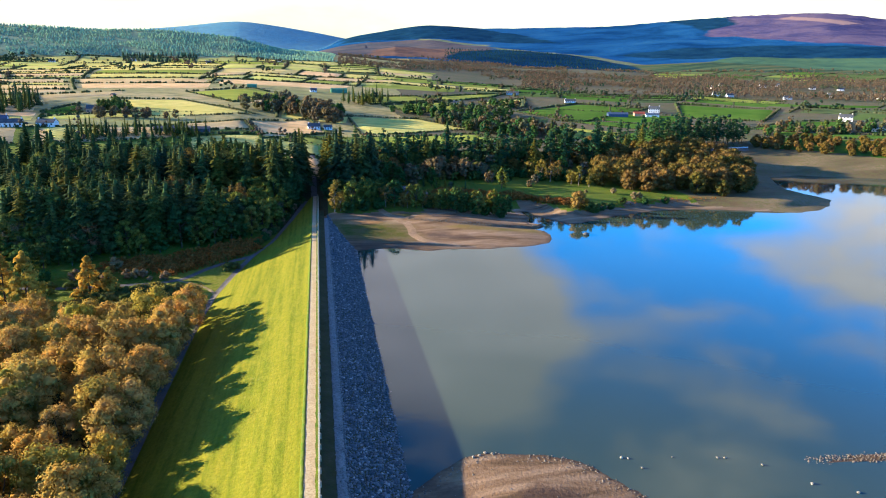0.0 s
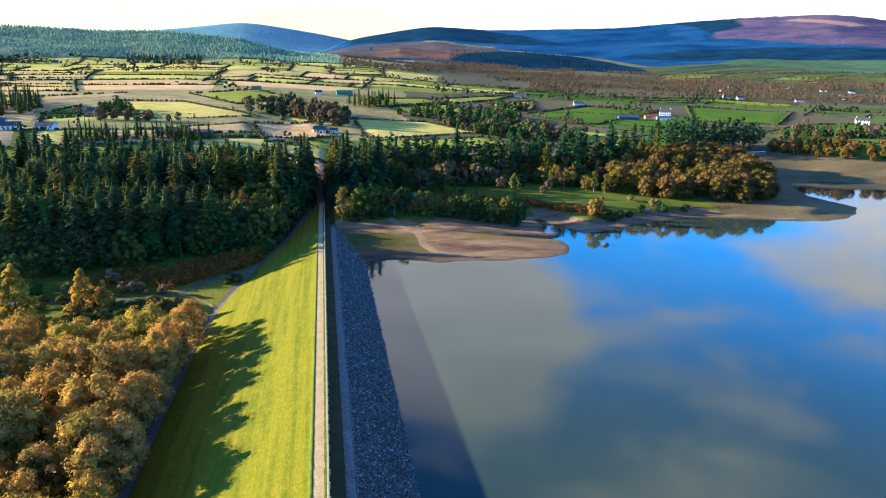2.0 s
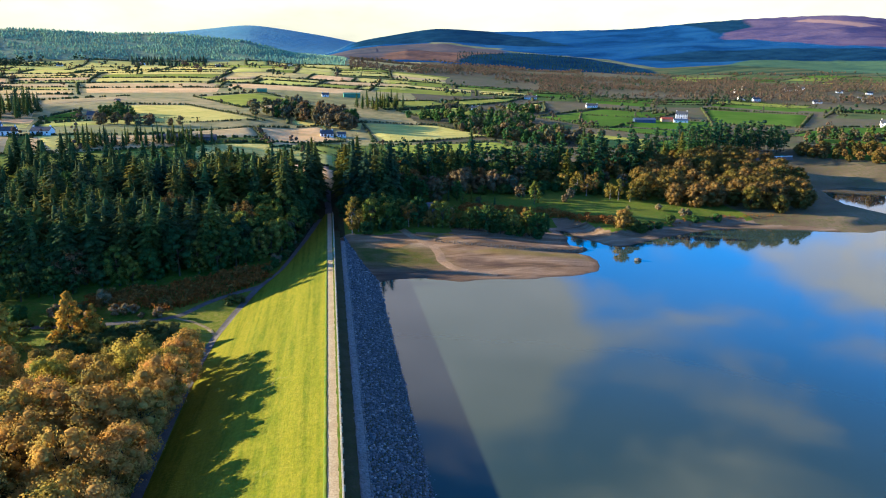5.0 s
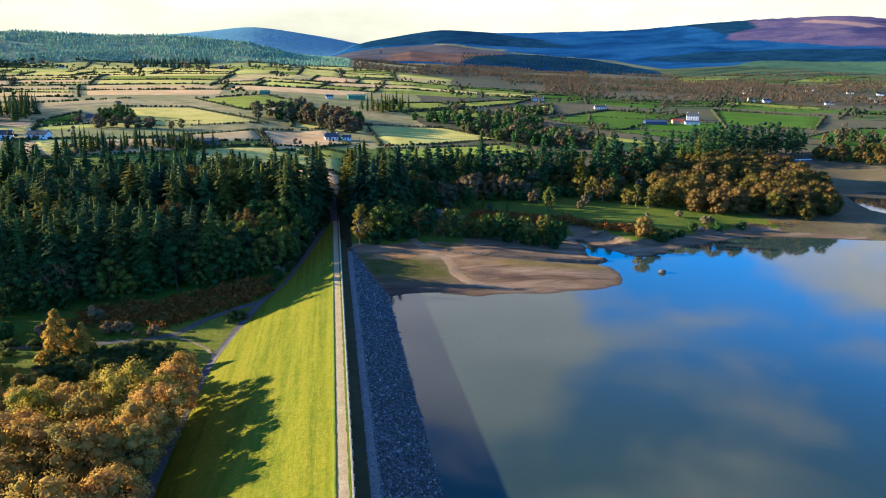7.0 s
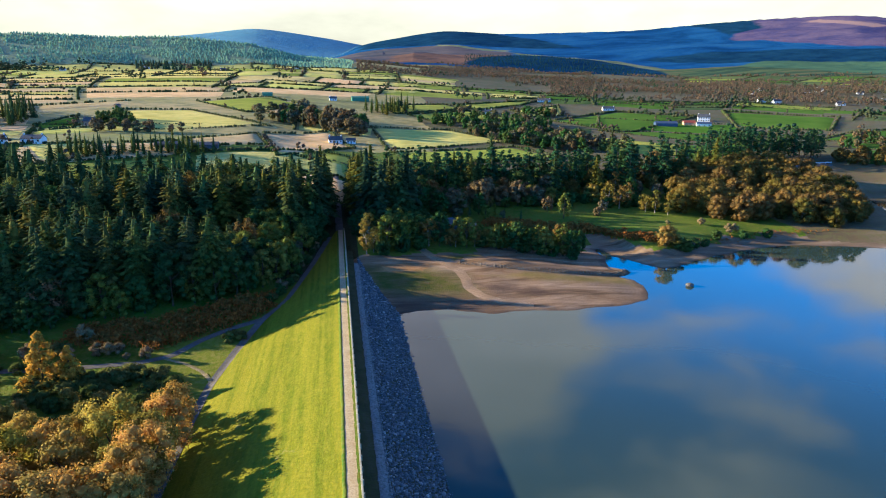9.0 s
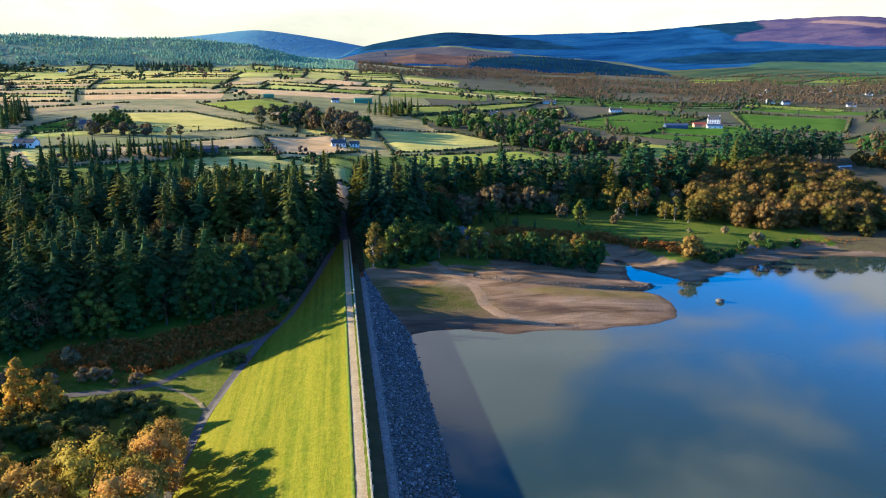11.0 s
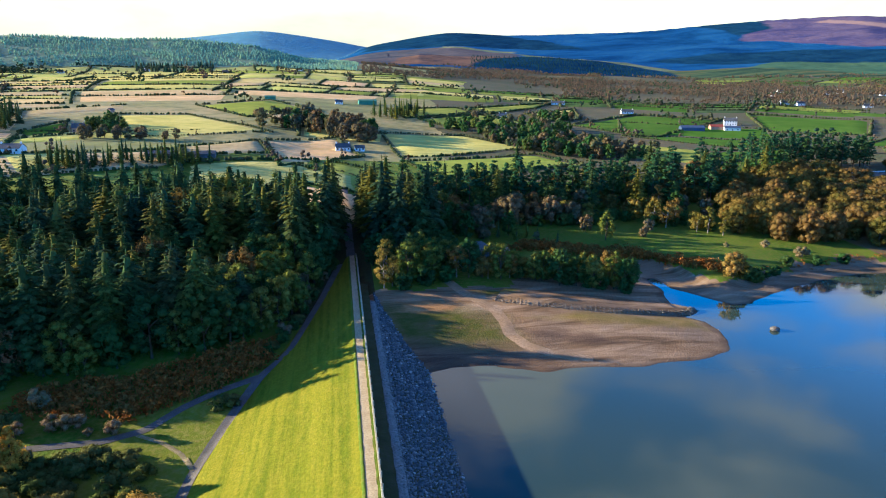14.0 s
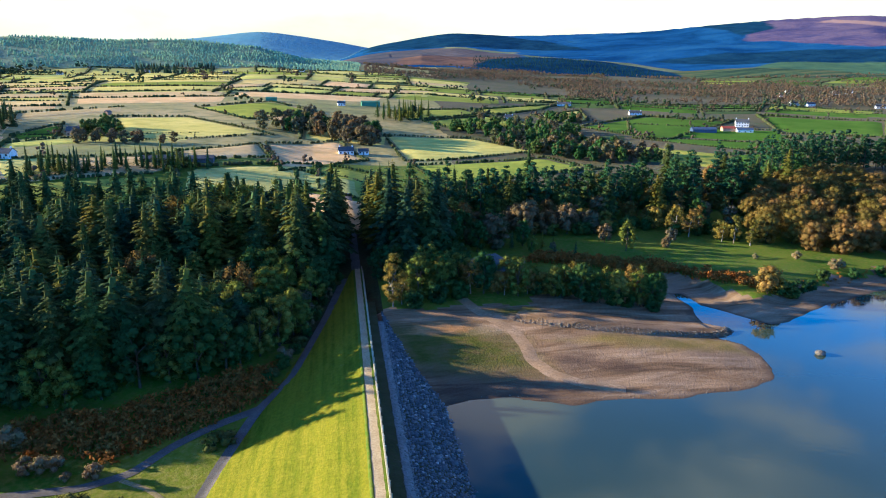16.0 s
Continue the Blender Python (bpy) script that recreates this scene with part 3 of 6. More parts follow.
# the shore of the lake from the dam round the silt spit, the inlet and the far bank
SHORE = [(2, 206), (14, 211), (18.5, 213.4), (25, 213.4), (30.4, 210.8), (34.6, 208), (40.3, 209), (47, 209.4), (55, 207.9), (61, 209.4), (71, 209.8), (77.8, 213.3), (80.3, 218.4),
         (82.3, 226), (81.3, 232), (78.4, 236), (81, 248), (83.5, 258), (84, 268), (86.2, 268), (87, 258), (91.7, 248.6), (95.2, 242.2), (101.5, 243), (112, 250), (122, 255), (140, 262), (156, 264), (171, 260), (185, 255), (199, 250.5), (212, 254)]
SHORE_FAR = [(225, 264), (236, 277), (236, 290), (232, 300), (241, 322), (254, 348), (276, 354), (296, 343), (318, 335), (420, 322), (600, 330), (900, 360), (900, 1500), (-400, 1500), (-400, 206)]


def polygon_distance(poly, x, y):
    """Distance to the outline, positive inside."""
    p = np.array(poly, float)
    q = np.roll(p, -1, 0)
    best, inside = np.full(x.shape, 1e9), np.zeros(x.shape, bool)
    for (ax, ay), (bx, by) in zip(p, q):
        dx, dy = bx - ax, by - ay
        t = np.clip(((x - ax) * dx + (y - ay) * dy) / (dx * dx + dy * dy), 0, 1)
        best = np.minimum(best, np.hypot(x - ax - t * dx, y - ay - t * dy))
        if dy:
            inside ^= ((ay > y) != (by > y)) & (x < dx * (y - ay) / dy + ax)
    return np.where(inside, best, -best)


def shore_distance(x, y):
    d = polygon_distance(SHORE + SHORE_FAR, x, y) + 0.35 * wave(x, y, 2.6, 1.0) + 0.5 * wave(x, y, 9.0, 2.0)
    bar = (1 - np.hypot((x - 27) / 17.5, (y - 66) / 22.0)) * 18 + 0.7 * wave(x, y, 4.0, 3.0)
    islet = (1 - np.hypot((x - 86) / 14.5, (y - 77.2 + 0.1 * (x - 86)) / 1.5)) * 2 + 0.25 * wave(x, y, 1.7, 4.0)
    return np.maximum(np.maximum(d, bar), islet)


# height of the far land by bearing: (bearing, distances, heights)
FAR = [(-45, (400, 540, 680, 1000, 1350, 1750, 2300), (21, 24, 33, 51, 70, 142, 80)),
       (-19.6, (400, 540, 680, 1000, 1350, 1735, 2300), (21, 24, 33, 50, 69, 143, 80)),
       (-10.7, (430, 540, 680, 1000, 1350, 1700, 2300), (19, 23, 33, 54, 73, 145, 90)),
       (-6.0, (440, 540, 680, 1000, 1350, 1700, 2300), (17, 23, 33, 54, 76, 132, 95)),
       (-2.5, (480, 560, 700, 1000, 1400, 1700, 2300), (14, 22, 33, 52, 79, 106, 110)),
       (6.3, (480, 600, 750, 1000, 1400, 1900, 2400), (11, 20, 31, 45, 67, 93, 150)),
       (15.4, (480, 620, 830, 1100, 1500, 2000, 2500), (9, 17, 27, 38, 57, 83, 142)),
       (26.2, (480, 620, 830, 1100, 1500, 2000, 2600), (8, 13, 23, 32, 48, 66, 115)),
       (34.1, (460, 600, 830, 1100, 1500, 2000, 2600), (6, 12, 20, 31, 48, 72, 128)),
       (41.2, (400, 560, 830, 1100, 1500, 2000, 2600), (4, 11, 20, 28, 45, 67, 115)),
       (70, (400, 560, 830, 1100, 1500, 2000, 2600), (2, 10, 18, 28, 45, 67, 110))]
# elevation of the skyline by bearing, in degrees
BLUE_TOP = ((-14, -10, -5.9, -3.4, 0.1, 2.0, 6), (3.0, 3.4, 3.95, 3.7, 3.2, 2.85, 2.2))
RANGE_TOP = ((-6, 0, 2.3, 5.5, 9, 13.1, 18, 23.2, 28.2, 32.2, 37.4, 39.5, 41.8, 50, 70), (0.9, 2.0, 2.9, 3.5, 4.0, 3.75, 3.8, 3.9, 4.3, 4.5, 4.65, 4.5, 4.0, 3.4, 3.0))


def skyline(b, points):
    """Elevation by bearing, rounded off between the given points."""
    fine = np.arange(-60, 90, 0.25)
    v = np.interp(fine, *points)
    for _ in range(2):
        v = np.convolve(np.pad(v, 4, mode="edge"), np.ones(9) / 9, "valid")
    return np.interp(b, fine, v)


def mountains(r, b):
    """Heights of the far blue hill and of the heather range."""
    blue = 50 + 4350 * np.tan(np.radians(skyline(b, BLUE_TOP)))
    w = smooth01(1 - np.abs(r - 4350) / 1500) ** 0.9
    top = 50 + 3850 * np.tan(np.radians(skyline(b, RANGE_TOP)))
    v = np.clip(1 - np.abs(r - 3850) / np.where(r < 3850, 1450, 2500), 0, 1) ** 1.05
    return np.where(w > 0, 95 + (blue - 95) * w, -99), np.where(v > 0, 100 + (top - 100) * v, -99)


def far_height(x, y):
    r, b = np.hypot(x, y), np.degrees(np.arctan2(x, y))
    cols = np.stack([np.interp(r, d, h) for _, d, h in FAR])
    at = np.interp(b, [c[0] for c in FAR], np.arange(len(FAR)))
    lo = np.clip(at.astype(int), 0, len(FAR) - 2)
    t = at - lo
    z = np.take_along_axis(cols, lo[None], 0)[0] * (1 - t) + np.take_along_axis(cols, lo[None] + 1, 0)[0] * t
    z = np.maximum(z, np.maximum(*mountains(r, b)))
    rough = smooth01((r - 600) / 1500)
    far_hill = np.where((b < 4) & (r > 1500), 0.5, 1.0)
    return z + rough * far_hill * (5 * wave(x, y, 170, 1.5) + 2.0 * wave(x, y, 60, 0.4)) * np.where(r > 3500, 0.4, 1)


def ground_height(x, y):
    """Height of the ground, over arrays."""
    x, y = np.asarray(x, float), np.asarray(y, float)
    sd = shore_distance(x, y)
    r = np.hypot(x, y)
    plain = 0.6 + 0.05 * np.maximum(y - 285, 0) - 0.012 * np.maximum(x - 60, 0)
    inland = smooth01((y - 272) / 25)
    east = np.where(x > 84, 1.0, 0.0) * (1 - inland) + smooth01((x - 35) / 60) * inland
    steep = 0.085 + 0.025 * east
    rise = WATER_Z + np.where(sd > 0, steep * sd + 1.3 * east * smooth01((sd - 7) / 4), 0.16 * sd)
    right = np.where(sd > 0, np.minimum(rise, np.maximum(plain, WATER_Z + 0.7 + 0.012 * sd)), np.maximum(rise, -9))
    right = right + np.where((sd > 1.5) & (y > 120), 0.07 * wave(x, y, 3.1, 5.0) + 0.12 * wave(x, y, 11, 6.0), 0.0)
    left = np.interp(y, [0, 190, 206, 222, 245, 268, 300, 400, 480], [-11.2, -11.0, -9.3, -7.4, -4.6, -2.2, 0.3, 10, 16]) - 0.02 * np.clip(-30 - x, 0, 60) * (y < 230)
    left = left + 0.3 * wave(x, y, 13, 2.5) * (x < -30)
    z = left + (right - left) * smooth01((x + 2) / 9)
    cut = np.where(x > 150, np.maximum(smooth01(sd / 80), smooth01((r - 455) / 90)), 1.0)
    return z + (far_height(x, y) - z) * smooth01((r - 330) / 130) * cut


def graded(spans):
    out = []
    for a, b, step in spans:
        out.append(np.arange(a, b, step))
    return np.concatenate(out + [[spans[-1][1]]])


def build_ground():
    xs = graded([(-3200, -1200, 80), (-1200, -400, 25), (-400, -100, 8), (-100, 0, 4), (0, 120, 1.6), (120, 330, 2.8), (330, 900, 17), (900, 4600, 64)])
    ys = graded([(-700, 40, 20), (40, 205, 2.2), (205, 275, 1.2), (275, 360, 2.4), (360, 700, 9), (700, 2000, 24), (2000, 4800, 42)])
    x, y = np.meshgrid(xs, ys, indexing="ij")
    z = ground_height(x, y)
    faces = grid_faces(len(xs), len(ys))
    cx, cy, cz = (a.ravel()[faces].mean(1) for a in (x, y, z))
    r, b, sd = np.hypot(cx, cy), np.degrees(np.arctan2(cx, cy)), shore_distance(cx, cy)
    mats = [MAT[k] for k in ("grass", "woodfloor", "shore", "farland", "upland", "mud", "hazy_hill", "hillfloor", "scrub", "meadow")]
    idx = np.zeros(len(faces), int)
    idx[(cx < -30) & (cy < 164)] = 1
    idx[(cx > -47 + 4 * wave(cx, cy, 6, 1)) & (cx < 2) & (cy >= 164) & (cy < 217 - 0.4 * (cx + 34))] = 9
    idx[(cx < 5) & (cy > 244 - 0.1 * cx + 3 * wave(cx, cy, 5, 2)) & (cy < np.where(cx > -12, 345, 362))] = 1
    beach = (cx > 2) & (sd < np.where(cx > 84, 10, 42) + 3 * wave(cx, cy, 6, 1)) & (cy < 264 + 2 * wave(cx, cy, 5, 2) + np.where(cx > 84, 200, 0))
    idx[beach | ((cx > 2) & (sd < 4))] = 2
    idx[(cx > 165) & (cz < 1.0) & (r < 470)] = 5
    idx[(cx > 84) & (sd < 5) & (cy < 272)] = 2
    idx[r > 440] = 3
    idx[(r > 400) & (b > 7 + wave(cx, cy, 60, 2)) & (r < 2000)] = 8
    idx[(cx > 190) & (cz < 4.5) & (cy < 400) & (sd < 95)] = 5
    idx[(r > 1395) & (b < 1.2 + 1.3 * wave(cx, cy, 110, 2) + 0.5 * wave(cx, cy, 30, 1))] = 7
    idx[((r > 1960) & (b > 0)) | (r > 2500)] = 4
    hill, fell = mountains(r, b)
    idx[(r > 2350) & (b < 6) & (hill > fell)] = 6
    ob = new("ground", mesh_from("ground", np.stack([x, y, z], -1).reshape(-1, 3), faces, mats, idx, True))
    tagged(ob, "rolling valley of rough grass, silt shore, farmland and heather hills", "ground", kind="structure")
    water = np.array([(3, -700, WATER_Z), (900, -700, WATER_Z), (900, 420, WATER_Z), (3, 420, WATER_Z)])
    ob = new("water", mesh_from("water", water, np.array([[0, 1, 2, 3]]), MAT["water"]))
    tagged(ob, "calm blue-grey reservoir water below its full level", "water", kind="structure")


build_ground()

# ---------------------------------------------------------------- the dam


def strip(name, profile, mat, y0, y1, step, parent, label="", jitter=0.0):
    """A ribbon along the dam with the cross-section profile of (x, z)."""
    ys = np.arange(y0, y1 + 0.01, step)
    p = np.array(profile, float)
    u, v = np.meshgrid(np.arange(len(p)), ys, indexing="ij")
    x, z = p[u, 0], p[u, 1]
    if jitter:
        x = x + jitter * wave(v, u * 7.0, 1.3, 2.0)
        z = z + jitter * 0.6 * wave(v + 3 * u, x, 0.9, 1.0)
    return part_mesh(name, mesh_from(name, np.stack([x, v, z], -1).reshape(-1, 3), grid_faces(len(p), len(ys)), mat, None, True), parent, label)


def stone_mesh(name, mat, seed, size=1.0, fine=1):
    r = np.random.default_rng(seed)
    bm = bmesh.new()
    bmesh.ops.create_icosphere(bm, subdivisions=fine, radius=0.5)
    s = r.uniform(0.75, 1.25, 3) * np.array((1, 1, 0.7)) * size
    for v in bm.verts:
        n = 1 + r.uniform(-0.28, 0.2) / fine
        v.co = Vector((v.co.x * s[0] * n, v.co.y * s[1] * n, v.co.z * s[2] * n))
    me = bpy.data.meshes.new(name)
    bm.to_mesh(me)
    bm.free()
    me.materials.append(mat)
    return me


def joined(name, bases, places, mat):
    """One mesh of many pieces: places holds rows of x, y, z, turn, scale, kind."""
    data = []
    for me in bases:
        v = np.empty(len(me.vertices) * 3)
        me.vertices.foreach_get("co", v)
        data.append((v.reshape(-1, 3), np.array([p.vertices[:] for p in me.polygons])))
    verts, faces, at = [], [], 0
    for x, y, z, turn, s, k in places:
        v, f = data[int(k)]
        c, n = math.cos(turn), math.sin(turn)
        verts.append(np.stack([(v[:, 0] * c - v[:, 1] * n) * s + x, (v[:, 0] * n + v[:, 1] * c) * s + y, v[:, 2] * s + z], -1))
        faces.append(f + at)
        at += len(v)
    return mesh_from(name, np.concatenate(verts), np.concatenate(faces), mat)


def build_dam():
    dam = tagged(new("dam"), "earth dam with mown grass slope, crest path and stone pitching", "dam", kind="structure")
    g = np.linspace(-1.42, -34, 30)
    strip("grass_slope", [(a, -0.4 * (-a - 1.3) + 0.06 * math.sin(a * 0.7)) for a in g], MAT["lawn"], DAM_START, DAM_END, 2.0, dam, "bright mown grass slope with mowing stripes", 0.05)
    strip("crest_edge", [(-1.0, 0.03), (-1.15, 0.10), (-1.42, 0.04), (-1.6, -0.2)], MAT["grass"], DAM_START, DAM_END, 0.7, dam, "uncut rough grass edge", 0.05)
    strip("crest_path", [(-1.05, 0.02), (-0.5, 0.05), (0.1, 0.05), (0.5, 0.03)], MAT["gravel"], DAM_START, DAM_END, 1.0, dam, "pale worn concrete path", 0.03)
    strip("crest_verge", [(0.44, 0.04), (0.65, 0.09), (0.88, 0.07)], MAT["grass"], DAM_START, DAM_END, 0.6, dam, "grassy strip beside the parapet", 0.08)
    strip("dark_verge", [(1.0, 0.0), (2.1, -0.25), (3.2, -0.5)], MAT["verge"], DAM_START, 262, 0.8, dam, "overgrown strip below the parapet, darkened for the parapet's shade", 0.12)
    strip("apron", [(3.1, -0.5), (3.2, -0.42), (4.35, -0.72), (4.5, -0.9)], MAT["apron"], DAM_START, 248, 2.0, dam, "pale concrete apron strip", 0.04)
    # same dark tone as a plain sheet behind the gaps between stones
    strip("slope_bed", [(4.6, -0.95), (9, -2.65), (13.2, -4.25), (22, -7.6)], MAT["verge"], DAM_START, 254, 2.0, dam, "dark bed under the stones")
    wall = new("parapet")
    wall.parent = dam
    bm = bmesh.new()
    box(bm, 0.85, DAM_START, -0.3, 1.03, DAM_END, 0.72)
    part("wall_body", bm, MAT["stone"], wall)
    ys = np.arange(DAM_START, DAM_END - 3, 3.0)
    bm = bmesh.new()
    box(bm, -0.13, 0.01, 0.0, 0.13, 2.99, 0.1, 0.02)
    coping = bpy.data.meshes.new("coping")
    bm.to_mesh(coping)
    coping.materials.append(MAT["stone"])
    bm.free()
    bm = bmesh.new()
    box(bm, -0.1, -0.12, 0.0, 0.1, 0.12, 0.95, 0.03)
    pier = bpy.data.meshes.new("pier")
    bm.to_mesh(pier)
    pier.materials.append(MAT["stone"])
    bm.free()
    for i, yy in enumerate(ys):
        part_mesh("coping", coping, wall, "", pose(0.94, yy, 0.72 + 0.004 * math.sin(i * 1.7)))
        part_mesh("pier", pier, wall, "", pose(1.13, yy, -0.15))
    return dam


dam = build_dam()


def build_pitching():
    """Stones on the water face of the dam."""
    bases = [stone_mesh("pitching_stone", MAT["rock"], 20 + i) for i in range(6)]
    singles = [stone_mesh("stone", MAT["rock_one"], 20 + i) for i in range(6)]
    r = np.random.default_rng(3)
    rows, near = [], []
    y = 40.0
    while y < 256:
        step = 0.36 if y < 190 else 0.48
        for x in np.arange(4.6, 15.0, step):
            px, py = x + r.uniform(-0.14, 0.14), y + r.uniform(-0.14, 0.14)
            s = r.uniform(0.7, 1.25) * (step / 0.62) * (1.5 if r.random() < 0.05 else 1)
            row = (px, py, -0.95 - 0.386 * (px - 4.6) + r.uniform(-0.05, 0.03), r.uniform(0, 6.28), s * 0.86, r.integers(0, 6))
            (near if 97 < py < 100.5 and len(near) < 290 else rows).append(row)
        y += step
    mesh = joined("pitching", bases, rows, MAT["rock"])
    ob = part_mesh("pitching", mesh, dam, "grey hand-laid stone pitching")
    tagged(ob, kind="stuff")
    rows = []
    for y in np.arange(40.0, 246.0, 0.42):
        for x in np.arange(3.25, 4.6, 0.32):
            rows.append((x + r.uniform(-0.13, 0.13), y + r.uniform(-0.16, 0.16), -0.5 - 0.25 * (x - 3.2) + r.uniform(-0.06, 0.02), r.uniform(0, 6.28), r.uniform(0.32, 0.5), r.integers(0, 6)))
    tagged(part_mesh("pale_pitching", joined("pale_pitching", bases, rows, MAT["pale_rock"]), dam, "strip of paler rough stones above the pitching"), kind="stuff")
    for px, py, pz, turn, s, k in near:
        o = part_mesh("stone", singles[int(k)], dam, "", pose(px, py, pz, 0, 0, math.degrees(turn)) @ Matrix.Diagonal((s, s, s, 1)))


def ribbon(name, points, width, mat, label, lift=0.06, category="path"):
    """A path laid on the ground along points, smoothed."""
    p = np.array(points, float)
    t = np.linspace(0, len(p) - 1, (len(p) - 1) * 14 + 1)
    x, y = np.interp(t, range(len(p)), p[:, 0]), np.interp(t, range(len(p)), p[:, 1])
    for _ in range(5):
        x[1:-1], y[1:-1] = (x[:-2] + x[1:-1] * 2 + x[2:]) / 4, (y[:-2] + y[1:-1] * 2 + y[2:]) / 4
    dx, dy = np.gradient(x), np.gradient(y)
    n = np.hypot(dx, dy)
    offs = np.linspace(-0.5, 0.5, 5)
    vx, vy = x[None] - dy / n * offs[:, None] * width, y[None] + dx / n * offs[:, None] * width
    vz = np.maximum(ground_height(vx, vy), np.where((vx > -34) & (vx < 0), -0.4 * (-vx - 1.3), -99)) + lift - 0.04 * np.abs(offs[:, None]) * 2
    ob = new(name, mesh_from(name, np.stack([vx, vy, vz], -1).reshape(-1, 3), grid_faces(5, len(x)), mat, None, True))
    return tagged(ob, label, category, kind="structure")


ribbon("path_toe", [(-29.6, 60), (-29.6, 100), (-29.8, 130), (-29.9, 155), (-29.4, 175), (-28.4, 191), (-25, 206), (-20.6, 221.5), (-14.8, 232), (-8, 262), (-4, 285)], 1.9, MAT["tarmac"], "narrow dark asphalt footpath along the foot of the dam", 0.1)
ribbon("path_branch", [(-20.4, 222), (-27, 218), (-34, 212.5), (-39, 206.5), (-46, 203.5), (-60, 203), (-78, 205), (-98, 209)], 1.9, MAT["tarmac"], "grey asphalt footpath branching away from the dam", 0.1)
ribbon("path_spur", [(-28.2, 193), (-31, 198), (-35, 202), (-40, 205)], 0.9, MAT["earth"], "worn earth track cutting the corner of the lawn", 0.1)
ribbon("lane", [(-0.6, 291), (-0.8, 310), (-1, 340), (-1.5, 370), (-2, 410)], 2.6, MAT["tarmac"], "narrow grey lane leading on from the end of the dam", 0.12, "lane")
ribbon("track_spit", [(24, 262), (26.7, 253), (30.1, 245.8), (32.7, 239.5), (33.3, 233), (32.9, 227), (35, 220.5), (40, 215.5), (47, 213)], 2.9, MAT["track"], "pale wheel-worn track curving down the silt spit", 0.05)

# ---------------------------------------------------------------- trees


def cone_trunk(h, r0, r1, lean=0.0, sides=6):
    a = np.arange(sides) / sides * 2 * np.pi
    ring = np.stack([np.cos(a), np.sin(a), np.zeros(sides)], -1)
    levels = [(0, r0 * 1.25), (0.06 * h, r0), (0.5 * h, (r0 + r1) / 2), (h, r1)]
    v = np.concatenate([ring * r + np.array((lean * z / h, 0, z)) for z, r in levels])
    f = [[k * sides + i, k * sides + (i + 1) % sides, (k + 1) * sides + (i + 1) % sides, (k + 1) * sides + i] for k in range(len(levels) - 1) for i in range(sides)]
    return v, np.array(f)


def limb(p0, p1, r0, r1, sides=4):
    p0, p1 = np.array(p0, float), np.array(p1, float)
    d = (p1 - p0) / np.linalg.norm(p1 - p0)
    u = np.cross(d, (0.3, 0.9, 0.1))
    u /= np.linalg.norm(u)
    w = np.cross(d, u)
    a = np.arange(sides) / sides * 2 * np.pi
    ring = np.cos(a)[:, None] * u + np.sin(a)[:, None] * w
    v = np.concatenate([p0 + ring * r0, p1 + ring * r1])
    f = np.array([[i, (i + 1) % sides, sides + (i + 1) % sides, sides + i] for i in range(sides)])
    return v, f


def stitch(pieces):
    v, f, at = [], [], 0
    for pv, pf in pieces:
        v.append(pv)
        f.append(pf + at)
        at += len(pv)
    return np.concatenate(v), np.concatenate(f)


def conifer_crown(seed, h, r, first=0.1, whorls=26, per=9, droop=0.24, power=0.8, blades=4, heart=0.4):
    """Sprays of needles in whorls on drooping branches, round a dense ragged heart."""
    g = np.random.default_rng(seed)
    tri, lobe = [], g.uniform(0.82, 1.15, 8)

    def reach(z):
        t = (z / h - first) / (1 - first)
        return r * max(0.04, 1 - max(t, 0)) ** power * min(1.0, 0.72 + 3.0 * max(t, 0))

    for k in range(whorls):
        z = h * (first + (0.985 - first) * (k + g.uniform(-0.3, 0.3)) / whorls)
        full = reach(z)
        for j in range(per if k < whorls * 0.75 else per - 3):
            a = 2 * np.pi * (j + g.uniform(-0.4, 0.4)) / per + k * 0.7
            length = full * g.uniform(0.5, 1.22) * lobe[int(a / (2 * np.pi) * 8) % 8]
            out, side = np.array((math.cos(a), math.sin(a), 0)), np.array((-math.sin(a), math.cos(a), 0))
            at = lambda s: np.array((0, 0, z)) + out * length * s + np.array((0, 0, length * (0.2 * s - droop * 1.7 * s * s)))
            for b in range(blades):
                s = 0.3 + 0.7 * (b + 0.5) / blades
                w = length * 0.36 * (1.15 - 0.75 * s) + 0.16
                for sign in (-1, 1):
                    p0, p1 = at(s - 0.2), at(min(s + 0.17, 1.05))
                    tip = at(s) + side * sign * w * g.uniform(0.7, 1.2) + out * w * 0.45 - np.array((0, 0, w * g.uniform(0.15, 0.75)))
                    tri.append((p0, p1, tip))
            p = at(0.85)
            tri.append((p + side * 0.13 * length, p - side * 0.13 * length, at(1.14)))
    v = np.array(tri).reshape(-1, 3)
    top = np.array([(0.12, 0, h * 0.96), (-0.1, 0.1, h * 0.96), (0, 0, h * 1.03)])
    v = np.concatenate([v, top])
    pieces = [(v, np.arange(len(v)).reshape(-1, 3))]
    levels = max(6, whorls // 2)
    zs = h * (first + (0.93 - first) * np.arange(levels) / (levels - 1))
    ring = np.arange(8) / 8 * 2 * np.pi
    core = np.concatenate([np.stack([np.cos(ring) * q, np.sin(ring) * q, np.full(8, z) - 0.25 * q], -1) for z, q in ((z, reach(z) * heart * g.uniform(0.6, 1.15, 8)) for z in zs)])
    f = grid_faces(levels, 8)
    wrap = np.array([[k * 8 + 7, (k + 1) * 8 + 7, (k + 1) * 8, k * 8] for k in range(levels - 1)])
    q = np.concatenate([f, wrap])
    pieces.append((core, np.concatenate([q[:, [0, 1, 2]], q[:, [0, 2, 3]]])))
    return stitch(pieces)


